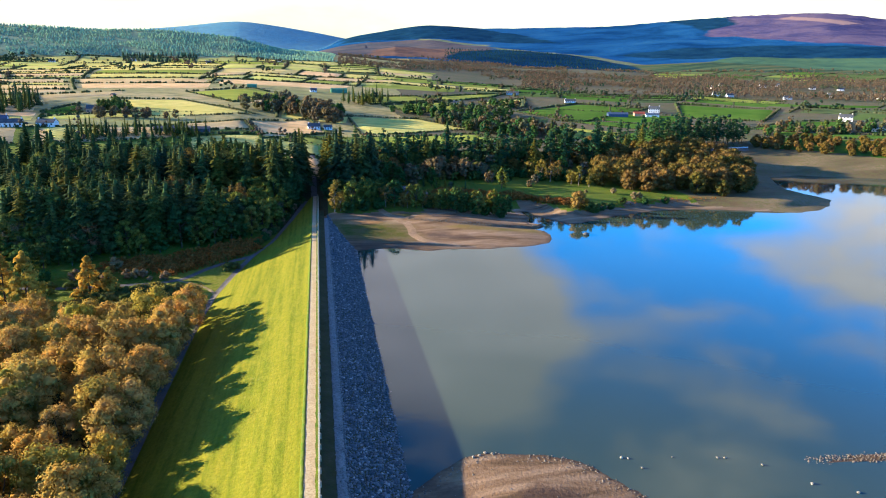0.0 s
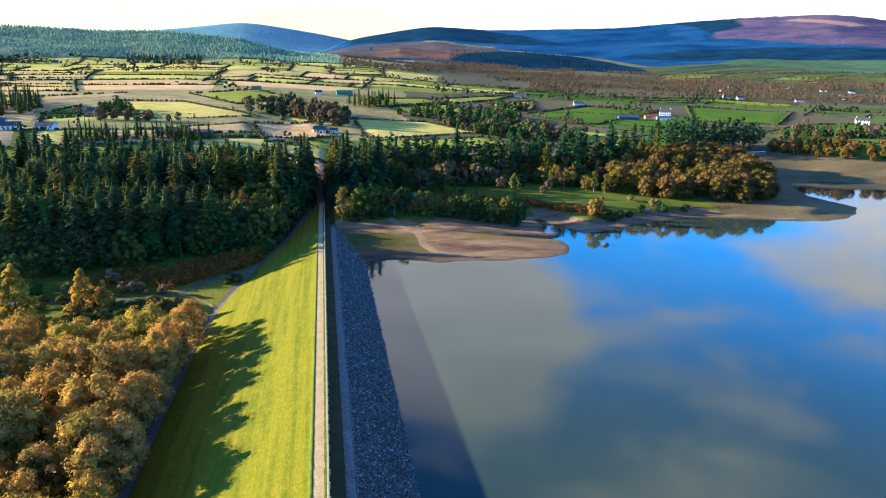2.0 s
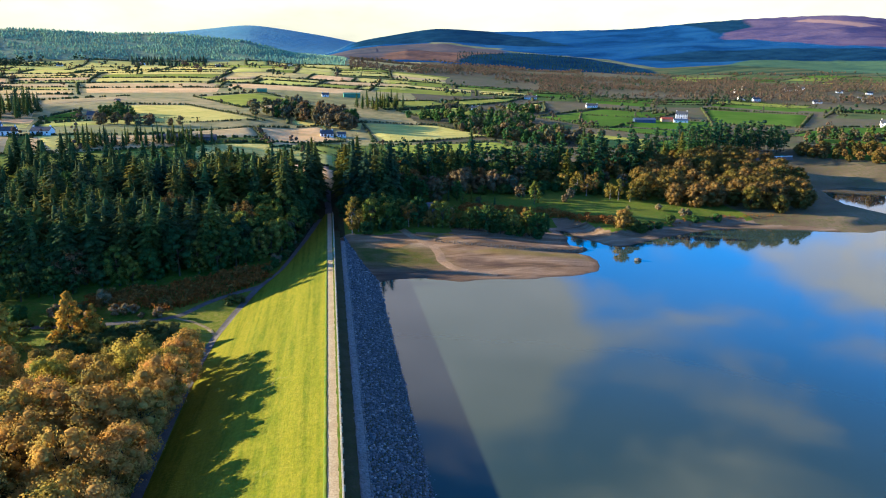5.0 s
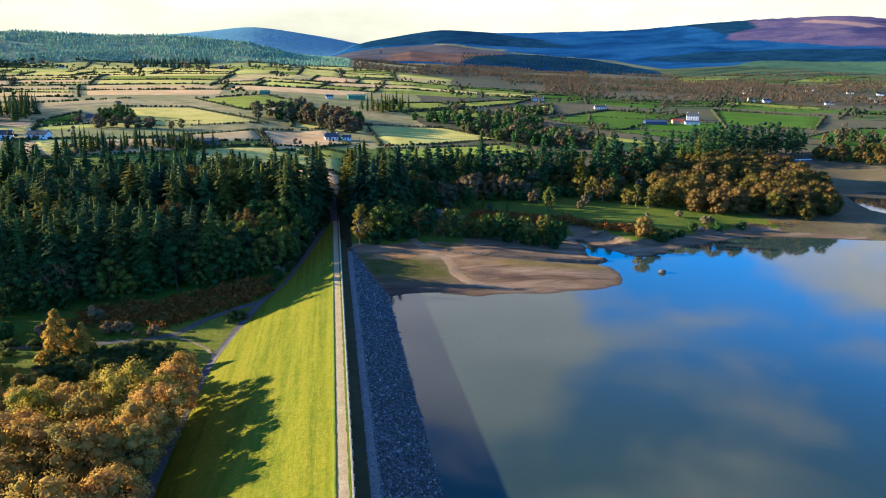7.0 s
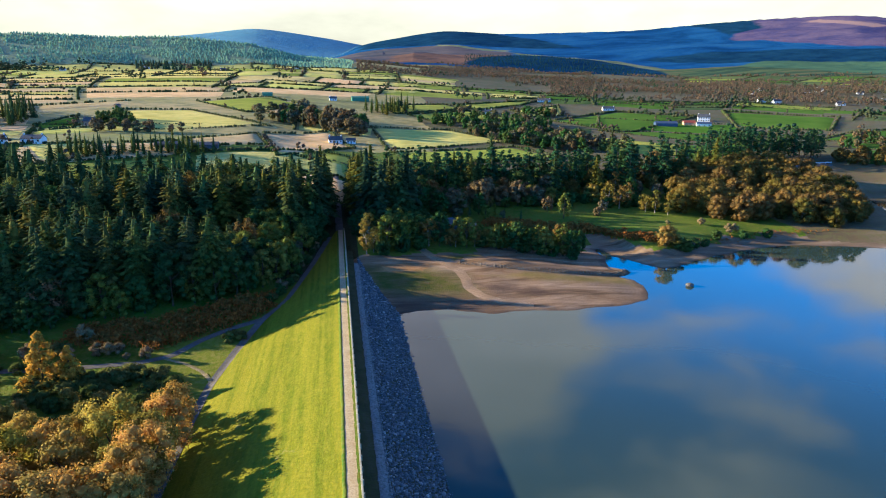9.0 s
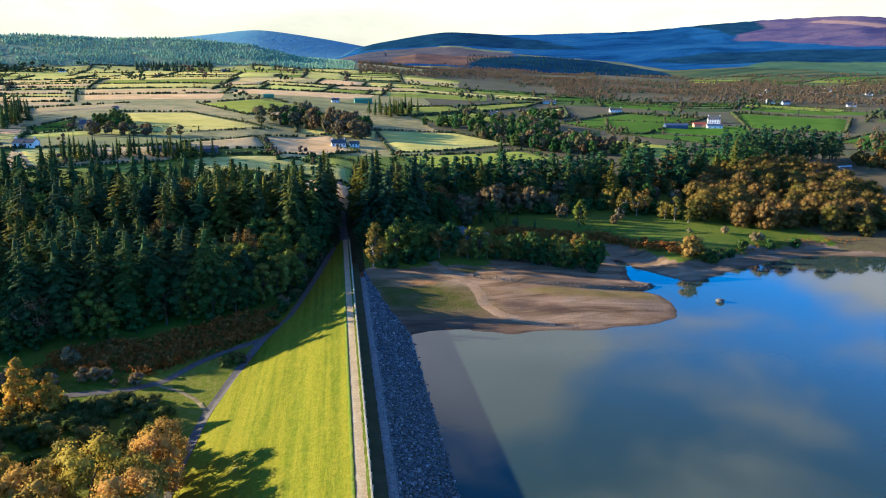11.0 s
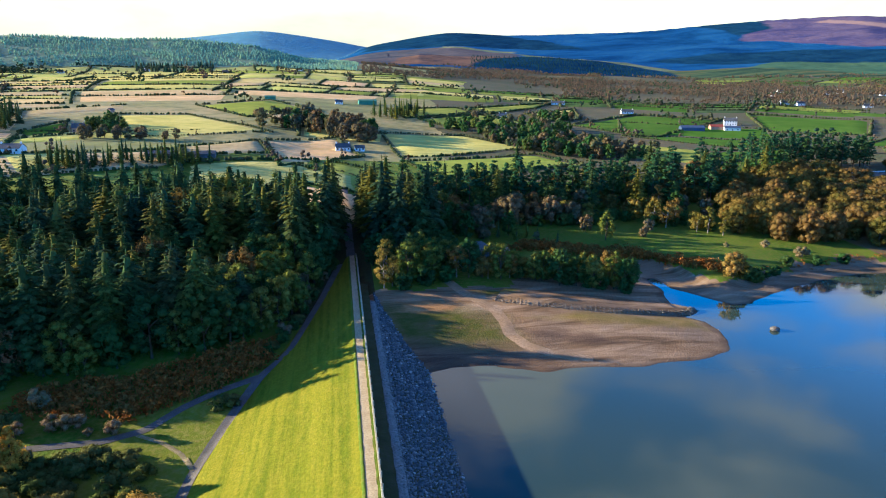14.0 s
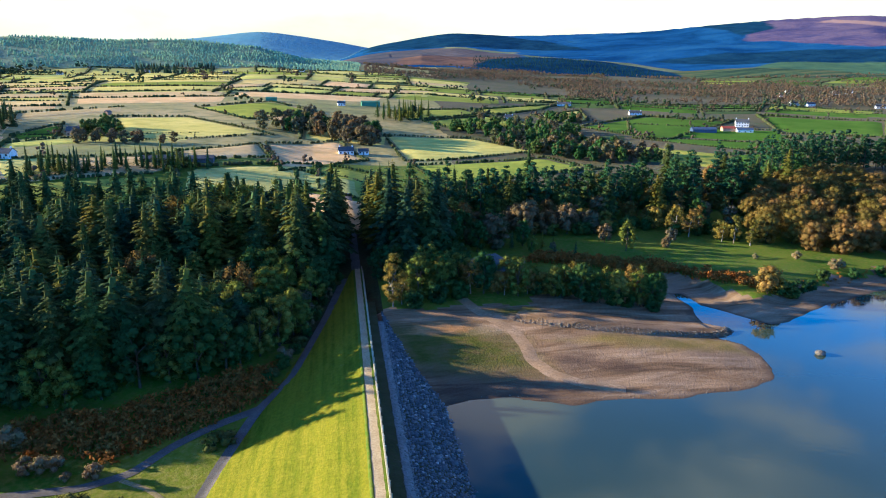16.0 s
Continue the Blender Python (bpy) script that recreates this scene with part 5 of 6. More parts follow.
def patchwork(b0, b1, r0, r1, kinds, wide, deep, trees):
    across, depth = math.radians(b1 - b0) * (r0 + r1) / 2, r1 - r0
    if across > wide * g4.uniform(0.75, 1.5) or depth > deep * g4.uniform(0.75, 1.5):
        t = g4.uniform(0.36, 0.64)
        if across / wide > depth / deep:
            m = b0 + (b1 - b0) * t
            patchwork(b0, m, r0, r1, kinds, wide, deep, trees)
            patchwork(m, b1, r0, r1, kinds, wide, deep, trees)
        else:
            m = r0 + (r1 - r0) * t
            patchwork(b0, b1, r0, m, kinds, wide, deep, trees)
            patchwork(b0, b1, m, r1, kinds, wide, deep, trees)
        return
    mid = np.array([warped((b0 + b1) / 2, (r0 + r1) / 2), warped(b0, r0), warped(b1, r0)])
    if any((polygon_distance(p, mid[:, 0], mid[:, 1]) > 0).any() for p in PLOTS):
        return
    kind = {"t": "tilled", "c": "pasture_c", "p": "pasture", "b": "pasture_b", "d": "pasture_d"}[kinds[g4.integers(0, len(kinds))]]
    field(kind, "pasture_field", NAMES[kind], [warped(b0, r0), warped(b1, r0), warped(b1, r1), warped(b0, r1)], 9, 7, 2 if g4.random() < 0.7 else 1, 0.15, trees)


for b0, b1, r0, r1, kinds, wide, deep, trees in [(-29, 3, 560, 690, "ctpcp", 120, 65, 0.1), (-26, 5, 366, 560, "ctctp", 90, 60, 0.08), (5, 20, 440, 700, "pdpcb", 90, 70, 0.15), (-1.5, 3, 330, 408, "tc", 60, 50, 0.0), (20, 31, 480, 830, "bbpb", 110, 80, 0.1), (-29, 3, 690, 860, "ttttc", 170, 75, 0.05), (-29, 6, 860, 1060, "ctcpct", 120, 80, 0.05), (-29, 4, 1060, 1390, "cccpcpd", 105, 95, 0.08), (4, 9, 1060, 1300, "cpt", 120, 80, 0.12),
                                                (3, 20, 700, 1060, "pcpdcb", 130, 70, 0.12), (20, 36, 830, 960, "bdbp", 130, 70, 0.1), (31, 48, 640, 900, "bbd", 120, 70, 0.1), (24, 48, 1560, 1900, "ddbp", 170, 110, 0.15), (37, 48, 500, 640, "bb", 120, 70, 0.1)]:
    patchwork(b0, b1, r0, r1, kinds, wide, deep, trees)


def light_tree(seed, h, r, clumps, leaves, size, mat, low=0.12, core=0.85):
    c, rad = crown_clumps(seed, h, r, clumps, low)
    v, f, _ = leaf_clumps(seed, c, rad * 1.35, leaves, size, core=core)
    tv, tf = limb((0, 0, -0.5), (0, 0, h * 0.5), 0.25, 0.12)
    tf = np.concatenate([tf[:, [0, 1, 2]], tf[:, [0, 2, 3]]])
    vv, ff = stitch([(v, f), (tv, tf)])
    return mesh_from("light_tree", vv, ff, mat)


def light_conifer(seed, h, r, tiers, sides, mat):
    g = np.random.default_rng(seed)
    tri = []
    for k in range(tiers):
        z, rad = h * (0.1 + 0.72 * k / tiers), r * (1 - 0.8 * k / tiers)
        apex = (0, 0, min(h, z + h * 0.42))
        ring = [(math.cos(a) * rad * q, math.sin(a) * rad * q, z - 0.06 * h * q) for a, q in ((2 * math.pi * (i + g.uniform(-0.2, 0.2)) / sides, g.uniform(0.65, 1.15)) for i in range(sides))]
        for i in range(sides):
            tri.append((ring[i], ring[(i + 1) % sides], apex))
    v = np.array(tri).reshape(-1, 3)
    return mesh_from("light_conifer", v, np.arange(len(v)).reshape(-1, 3), mat)


def spruce_mesh_light(seed):
    v, f = conifer_crown(seed, 24, 7.0, whorls=15, per=9, blades=3, heart=0.42, power=0.62)
    return mesh_from("light_spruce", v, f, MAT["spruce"])


def stuff(name, bases, places, mat, label, category):
    """Uncountable growth: rows of x, y, scale."""
    p = np.array(places, float)
    z = ground_height(p[:, 0], p[:, 1])
    rows = [(x, y, zz, rng.uniform(0, 6.28), s, rng.integers(0, len(bases))) for (x, y, s), zz in zip(p, z)]
    return tagged(new(name, joined(name, bases, rows, mat)), label, category, kind="stuff")


def sector(r0, r1, b0, b1, gap, seed):
    """Jittered places in a sector of the land seen from the dam."""
    g = np.random.default_rng(seed)
    out, r = [], r0
    while r < r1:
        step = math.degrees(gap / r)
        for b in np.arange(b0, b1, step):
            a, d = math.radians(b + g.uniform(-0.45, 0.45) * step), r + g.uniform(-0.45, 0.45) * gap
            out.append((d * math.sin(a), d * math.cos(a), g.uniform(0.7, 1.2)))
        r += gap
    return out


def with_scale(xy, lo, hi, seed):
    g = np.random.default_rng(seed)
    return [(x, y, g.uniform(lo, hi)) for x, y in xy]


build_hedges()
far_brown = [light_tree(210 + i, 8.5, 3.8, 5, 5, 0.7, MAT["farwood"], core=1.0) for i in range(4)]
far_green = [light_tree(220 + i, 8.5, 3.8, 5, 5, 0.7, MAT["fargreen"], core=1.0) for i in range(4)]
hill_spruce = [light_conifer(236 + i, 5.0, 2.5, 2, 6, MAT["hillwood"]) for i in range(4)]
far_spruce = [light_conifer(230 + i, 15, 3.4, 4, 6, MAT["spruce"]) for i in range(4)]
deep = [spruce_mesh_light(235 + i) for i in range(3)]
stuff("deep_plantation", deep, DEEPER, MAT["spruce"], "close-set dark spruces deep in the plantation", "forest")
stuff("hedge_trees", far_green + far_brown, HEDGE_TREES, MAT["farwood"], "scattered small trees standing in the hedgerows", "trees")
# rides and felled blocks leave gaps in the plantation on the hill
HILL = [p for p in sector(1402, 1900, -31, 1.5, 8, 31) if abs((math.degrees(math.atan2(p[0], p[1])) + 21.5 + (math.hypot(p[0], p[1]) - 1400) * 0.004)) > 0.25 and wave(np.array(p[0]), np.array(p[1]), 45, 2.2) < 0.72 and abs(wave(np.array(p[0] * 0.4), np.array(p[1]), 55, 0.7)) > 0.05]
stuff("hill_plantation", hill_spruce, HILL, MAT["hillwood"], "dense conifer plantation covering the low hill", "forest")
stuff("spur_plantation", far_spruce, [(x, y, s * 0.42) for x, y, s in [p for p in sector(2030, 2480, 10.5, 26, 15, 32) if math.degrees(math.atan2(p[0], p[1])) < 26 - 0.02 * abs(math.hypot(p[0], p[1]) - 2100)]], MAT["spurwood"], "dark conifer plantation on the mountain spur", "forest")


def clumped(places, scale, seed, level):
    """Those of the places that fall in woodland patches of that size."""
    p = np.array(places)
    return [tuple(q) for q in p[wave(p[:, 0], p[:, 1], scale, seed) + 0.35 * wave(p[:, 0], p[:, 1], scale / 4, seed + 1) > level]]


BROWN = clumped(sector(980, 1560, 17, 48, 11, 34), 90, 2.0, -0.35) + clumped(sector(1300, 1980, 2, 20, 12, 35), 90, 1.0, -0.3) + clumped(sector(1560, 2050, 20, 48, 17, 38), 70, 1.0, 0.25)
stuff("brown_woods", far_brown, [(x, y, s * 0.8) for x, y, s in BROWN], MAT["farwood"], "russet and brown autumn woodland across the valley floor", "forest")
stuff("green_woods", far_green, clumped(sector(560, 1000, 9, 47, 13, 36), 50, 4.0, 0.62) + clumped(sector(1000, 2000, 5, 47, 17, 39), 60, 4.0, 0.8), MAT["fargreen"], "dull green copses among the far fields", "forest")
stuff("left_copses", far_green, clumped(sector(640, 1380, -29, 6, 12, 37), 45, 5.0, 0.86) + clumped(sector(1300, 1400, -28, -17, 9, 40), 40, 3.0, 0.1), MAT["fargreen"], "small dark copses among the sunlit fields", "trees")
stuff("left_conifers", far_spruce, [(x, y, s * 0.6) for x, y, s in clumped(sector(1320, 1400, -14, -9, 7, 41), 40, 2.0, -0.2) + sector(1310, 1345, -12.2, -11.2, 6, 42)], MAT["fargreen"], "dark conifer clump under the wooded hill", "trees")
# rust-leaved trees standing singly among the sunlit fields
stuff("rust_trees", far_brown, [(*warped(b, r), q) for b, r, q in [(-12.9, 1290, 1.5), (-12.6, 1292, 1.2), (-6.2, 1240, 1.2), (-5.6, 1190, 1.0), (-5.2, 1160, 1.0), (-4.9, 1130, 1.1), (-4.6, 1100, 1.2), (-11, 1120, 1.3), (-9.8, 1010, 1.1), (-10, 1020, 1.2), (-18, 1260, 1.1), (-21, 930, 0.9), (-22, 935, 0.9), (-24, 930, 1.0)]], MAT["farwood"], "rust-leaved trees standing among the sunlit fields", "trees")

MID_BROWN = [broadleaf(240 + i, h, r, "bare-topped brown autumn tree in the field belt", "brown", "autumn_tree", 30, 48, 0.28, 0.03, core=0.66, puff=1.35) for i, (h, r) in enumerate([(11, 4.6), (9, 4.2), (12.5, 5.0)])]
MID_GREEN = [broadleaf(250 + i, h, r, "dull green tree in the field belt", "green", "broadleaf_tree", 30, 48, 0.28, 0.03, core=0.66, puff=1.35) for i, (h, r) in enumerate([(10, 4.2), (9, 4.0), (12, 4.6)])]
MID_SPRUCE = [spruce(260 + i, h, 3.4, "dark conifer in a farm shelter belt", whorls=14, per=6, blades=3) for i, h in enumerate([17, 15])]
for xy, kinds, lo, hi in [(scatter([(-60, 556), (-28, 600), (18, 562), (22, 520), (5, 505), (-20, 540)], 9, seed=41), MID_BROWN + MID_BROWN[:1] + MID_GREEN[:1], 0.8, 1.15),
                          (scatter([(87, 545), (146, 552), (168, 500), (190, 470), (164, 455), (122, 472), (100, 515)], 8.5, seed=42), MID_BROWN + MID_GREEN, 0.6, 1.0),
                          (scatter([(60, 590), (130, 640), (170, 600), (160, 560), (90, 560)], 11, seed=43), MID_GREEN + MID_BROWN[:1], 0.6, 1.0),
                          (scatter([(-205, 455), (-186, 520), (-215, 600), (-260, 560), (-250, 450)], 8.5, seed=44), MID_SPRUCE, 0.7, 1.0),
                          (scatter([(-140, 470), (-92, 478), (-90, 490), (-140, 486)], 7, seed=45), MID_BROWN, 0.45, 0.7),
                          (scatter([(-152, 520), (-132, 500), (-126, 520), (-148, 560)], 7, seed=46), MID_GREEN, 0.6, 0.9),
                          (scatter([(20, 640), (60, 690), (75, 670), (40, 620)], 8, seed=47), MID_SPRUCE, 0.7, 1.0),
                          (scatter([(-128, 402), (-62, 418), (-60, 405), (-128, 386)], 4.4, seed=48), MID_SPRUCE, 0.45, 0.72),
                          (scatter([(300, 455), (420, 430), (460, 470), (340, 478)], 11, seed=49), MID_BROWN + MID_GREEN, 0.55, 0.85),
                          (scatter([(160, 660), (200, 655), (205, 690), (180, 700)], 9, seed=50), MID_GREEN + MID_BROWN[:1], 0.6, 0.9)]:
    for x, y in xy:
        plant(kinds[rng.integers(0, len(kinds))], x, y, rng.uniform(lo, hi))
# dark pines behind the willow thicket
for x, y in list(scatter([(205, 411), (285, 417), (290, 436), (212, 432)], 5.6, seed=51)) + list(scatter([(150, 378), (205, 384), (195, 394), (160, 396)], 8.0, seed=52)):
    plant(PINES[rng.integers(0, 3)], x, y, rng.uniform(0.8, 1.08))

# ---------------------------------------------------------------- buildings


def house(name, label, x, y, turn, w, d, eave, ridge, wall="wall", roof="slate", storeys=1, windows=4, chimneys=2, hip=0.0, sink=0.5):
    z0 = float(ground_height(np.array([x]), np.array([y]))[0])
    top = tagged(new(name), label, "building" if "shed" in name or "barn" in name else "house")
    top.matrix_basis = pose(x, y, z0, 0, 0, turn)
    top.scale = (0.74, 0.74, 0.74)
    bm = bmesh.new()
    pts = [(-w / 2, -d / 2), (w / 2, -d / 2), (w / 2, d / 2), (-w / 2, d / 2)]
    low, up = [bm.verts.new((a, b, -sink)) for a, b in pts], [bm.verts.new((a, b, eave)) for a, b in pts]
    for i in range(4):
        j = (i + 1) % 4
        bm.faces.new((low[i], low[j], up[j], up[i]))
    g0, g1 = bm.verts.new((-w / 2 + hip, 0, ridge - 0.1)), bm.verts.new((w / 2 - hip, 0, ridge - 0.1))
    if not hip:
        bm.faces.new((up[3], up[0], g0))
        bm.faces.new((up[1], up[2], g1))
    part("wall", bm, MAT[wall], top)
    o, t = 0.35, 0.18
    bm = bmesh.new()
    rise = (ridge - eave) / (d / 2)
    for sgn in (-1, 1):
        a = [(-w / 2 - o, sgn * (d / 2 + o), eave - rise * o), (w / 2 + o, sgn * (d / 2 + o), eave - rise * o), (w / 2 + o - hip, 0, ridge), (-w / 2 - o + hip, 0, ridge)]
        lo_v, hi_v = [bm.verts.new(p) for p in a], [bm.verts.new((p[0], p[1], p[2] + t)) for p in a]
        bm.faces.new(hi_v if sgn < 0 else hi_v[::-1])
        bm.faces.new(lo_v[::-1] if sgn < 0 else lo_v)
        for i in range(4):
            j = (i + 1) % 4
            bm.faces.new((lo_v[i], lo_v[j], hi_v[j], hi_v[i]))
    if hip:
        for sgn in (-1, 1):
            bm.faces.new([bm.verts.new(p) for p in ((sgn * (w / 2 + o), -d / 2 - o, eave - rise * o + t), (sgn * (w / 2 + o), d / 2 + o, eave - rise * o + t), (sgn * (w / 2 + o - hip), 0, ridge + t))])
    part("roof", bm, MAT[roof], top)
    for s in range(storeys):
        for i in range(windows):
            cx, cz = -w / 2 + w * (i + 0.5) / windows, 1.0 + s * 2.7
            if s == 0 and i == windows // 2:
                bm = bmesh.new()
                box(bm, cx - 0.5, -d / 2 - 0.06, 0.0, cx + 0.5, -d / 2 + 0.05, 2.1)
                part("door", bm, MAT["slate"], top)
                continue
            bm = bmesh.new()
            box(bm, cx - 0.6, -d / 2 - 0.05, cz, cx + 0.6, -d / 2 + 0.05, cz + 1.2)
            part("window", bm, MAT["glass"], top)
    for i in range(chimneys):
        cx = (-1 if i == 0 else 1) * (w / 2 - 0.7)
        bm = bmesh.new()
        box(bm, cx - 0.45, -0.4, ridge - 0.6, cx + 0.45, 0.4, ridge + 1.1, 0.04)
        part("chimney", bm, MAT[wall], top)
    return top


house("farmhouse", "white two-storey farmhouse with slate roof in green fields", 326, 634, -25, 14, 8, 5.4, 8.6, storeys=2, windows=5)
house("farm_shed", "long low shed with blue sheet roof beside the farmhouse", 272, 598, -12, 24, 12, 3.6, 5.6, "blue_tin", "blue_tin", windows=0, chimneys=0)
house("farm_shed", "red-roofed shed in the farmyard", 296, 604, -12, 13, 9, 3.6, 5.8, "brickwall", "red_tin", windows=0, chimneys=0)
house("farm_shed", "white shed with blue-grey roof in the farmyard", 305, 596, -20, 16, 9, 3.2, 5.0, "wall", "blue_tin", windows=3, chimneys=0)
house("bungalow", "white bungalow with dark slate roof on bare ground", -1, 486, 4, 11, 8, 2.8, 5.6, windows=4)
house("bungalow", "low grey-roofed extension of the bungalow", 8.5, 487, 4, 7.5, 6, 2.6, 4.4, windows=3, chimneys=0)
house("bungalow", "white bungalow above a green pasture", 278, 738, -10, 16, 8, 2.8, 5.4, windows=5)
house("bungalow", "white bungalow with grey roof behind hedges", 241, 842, -15, 20, 9, 2.8, 5.4, windows=5)
house("cottage", "small white cottage beside dark trees", 136, 668, -10, 9, 7, 3.0, 5.8, windows=3)
house("stone_house", "old reddish stone house among trees", -151, 514, 8, 9, 7, 4.0, 7.0, "brickwall", "slate", windows=3)
house("barn", "tan gabled barn at the field edge", -166, 624, 60, 5, 4, 2.6, 4.0, "brickwall", "slate", windows=0, chimneys=0)
house("bungalow", "white bungalow with blue-grey roof by the wood", -163, 413, 12, 16, 8, 2.8, 5.4, windows=5)
house("bungalow", "white gabled bungalow by the wood", -146, 417, -8, 13, 8, 2.8, 5.2, windows=4)
house("bungalow", "long blue-roofed house by the wood", -178, 430, 12, 18, 9, 3.0, 5.5, "wall", "blue_tin", windows=5)
house("farm_shed", "dark shed roof behind the plantation", -84, 420, 3, 18, 8, 2.4, 4.0, "slate", "slate", windows=0, chimneys=0)
house("farm_shed", "dark shed beside the bare field", -66, 424, 3, 14, 8, 2.4, 4.0, "slate", "slate", windows=0, chimneys=0)
house("villa", "white two-storey house by a lush pasture", 452, 530, -35, 14, 9, 5.0, 8.2, storeys=2, windows=4)
house("villa", "white house with slate roof and gables", 415, 452, -35, 13, 9, 4.6, 7.8, storeys=2, windows=4)
house("green_shed", "green sheet-metal farm shed", 24, 735, 5, 22, 10, 4.5, 6.2, "green_tin", "green_tin", windows=0, chimneys=0)
house("green_shed", "small green shed in the fields", -64, 745, 5, 13, 8, 3.5, 5.0, "green_tin", "green_tin", windows=0, chimneys=0)
house("cottage", "white cottage beside the green shed", -2, 728, 5, 9, 6, 2.8, 5.0, windows=3)
house("visitor_building", "dark hipped-roof building behind the waterside trees", 36, 284, 20, 15, 11, 2.9, 6.2, "slate", "slate", windows=4, chimneys=0, hip=4.5)
house("red_shed", "small red-brown shed beside the dark building", 46, 288, 12, 3.4, 3.0, 2.2, 3.0, "red_tin", "brickwall", windows=0, chimneys=0)
for i, (x, y, t) in enumerate([(531, 832, 0), (585, 790, -20), (682, 834, -35), (716, 785, -35), (520, 845, -15), (700, 1010, -20), (735, 1030, -30), (770, 985, -35), (660, 1060, -10), (800, 960, -35), (760, 1060, -25), (610, 1000, -15)]):
    house("bungalow", "distant white house among the valley trees", x, y, t, 13, 8, 3.2, 6.0, windows=3, chimneys=1)

for i in range(5):
    a, d = math.radians(-24 + 5.3 * i), rng.uniform(1180, 1370)
    house("farmhouse", "distant pale farmhouse among the sunlit fields", d * math.sin(a), d * math.cos(a), rng.uniform(-30, 30), 12, 7, 3.2, 6.0, windows=3, chimneys=1)


def build_road():
    road = tagged(new("causeway"), "grey lakeside road with a pale metal crash rail", "road", kind="structure")
    p0, p1 = np.array((190.0, 397.0)), np.array((276.0, 407.0))
    n = 24
    c = p0 + (p1 - p0) * np.linspace(0, 1, n)[:, None]
    z = np.maximum(ground_height(c[:, 0], c[:, 1]), 3.5) + 0.5
    v = np.concatenate([np.stack([c[:, 0], c[:, 1] + o, z + (0 if abs(o) < 4 else -2.5)], -1) for o in (-7, -3.5, 3.5, 7)])
    part_mesh("roadbed", mesh_from("roadbed", v, grid_faces(4, n), MAT["tarmac"]), road)
    bm = bmesh.new()
    for i in range(n):
        box(bm, c[i, 0] - 0.08, c[i, 1] - 3.3, z[i] - 0.1, c[i, 0] + 0.08, c[i, 1] - 3.1, z[i] + 0.9)
        if i < n - 1:
            box(bm, c[i, 0], c[i, 1] - 3.4, min(z[i], z[i + 1]) + 0.45, c[i + 1, 0], c[i, 1] - 3.28, max(z[i], z[i + 1]) + 0.9)
    part("crash_rail", bm, MAT["rail"], road, "pale galvanised crash rail")


build_road()

# ---------------------------------------------------------------- along the water


def boulder(name, label, x, y, s, seed, sink=0.25, flat=0.7, z=None, mat="boulder"):
    me = stone_mesh(name, MAT[mat], seed, 1.0, 2)
    ob = tagged(new(name, me), label, "rock")
    zz = max(WATER_Z, float(ground_height(np.array([x]), np.array([y]))[0])) if z is None else z
    ob.matrix_basis = pose(x, y, zz + s * (0.35 * flat - sink * 0.4), 0, 0, seed * 40) @ Matrix.Diagonal((s, s * 0.8, s * flat, 1))
    return ob


boulder("boulder", "large grey boulder standing in the lake", 94.6, 223.4, 2.3, 5, 0.3, 0.75, None, "dark_boulder")
for i, (x, y, s) in enumerate([(58.5, 81.2, 0.9), (59.6, 81.0, 0.7), (63.9, 78.4, 0.8), (67.8, 73, 0.8), (72.6, 70.1, 0.9), (46.3, 80.5, 0.7), (44.5, 83.5, 0.9), (52, 82.5, 0.5), (45.4, 83.2, 0.6), (25, 88, 0.9), (26, 87.6, 0.7), (24, 87.4, 0.7), (23, 87.1, 0.8)]):
    boulder("boulder", "pale stone showing above the shallow water", x, y, s * 0.7, 30 + i)
g5 = np.random.default_rng(21)
pebbles = [stone_mesh("pebble", MAT["boulder"], 70 + i) for i in range(4)]
rows = []
for _ in range(2600):
    x, y = g5.uniform(12, 46), g5.uniform(60, 90)
    d = float(shore_distance(np.array([x]), np.array([y]))[0])
    if 0.0 < d < 2.4 and g5.random() < 0.7 or d > 0 and g5.random() < 0.06:
        rows.append((x, y, g5.uniform(0.1, 0.42)))
for _ in range(500):
    x = g5.uniform(71, 99)
    rows.append((x, 77.2 - 0.1 * (x - 86) + g5.normal() * 0.7, g5.uniform(0.1, 0.36)))
for _ in range(900):
    x, y = g5.uniform(18, 83), g5.uniform(206, 250)
    if 0.0 < float(shore_distance(np.array([x]), np.array([y]))[0]) < 1.6:
        rows.append((x, y, g5.uniform(0.1, 0.4)))
stuff("shore_stones", pebbles, rows, MAT["facing"], "loose pale stones along the silt shores", "stones")


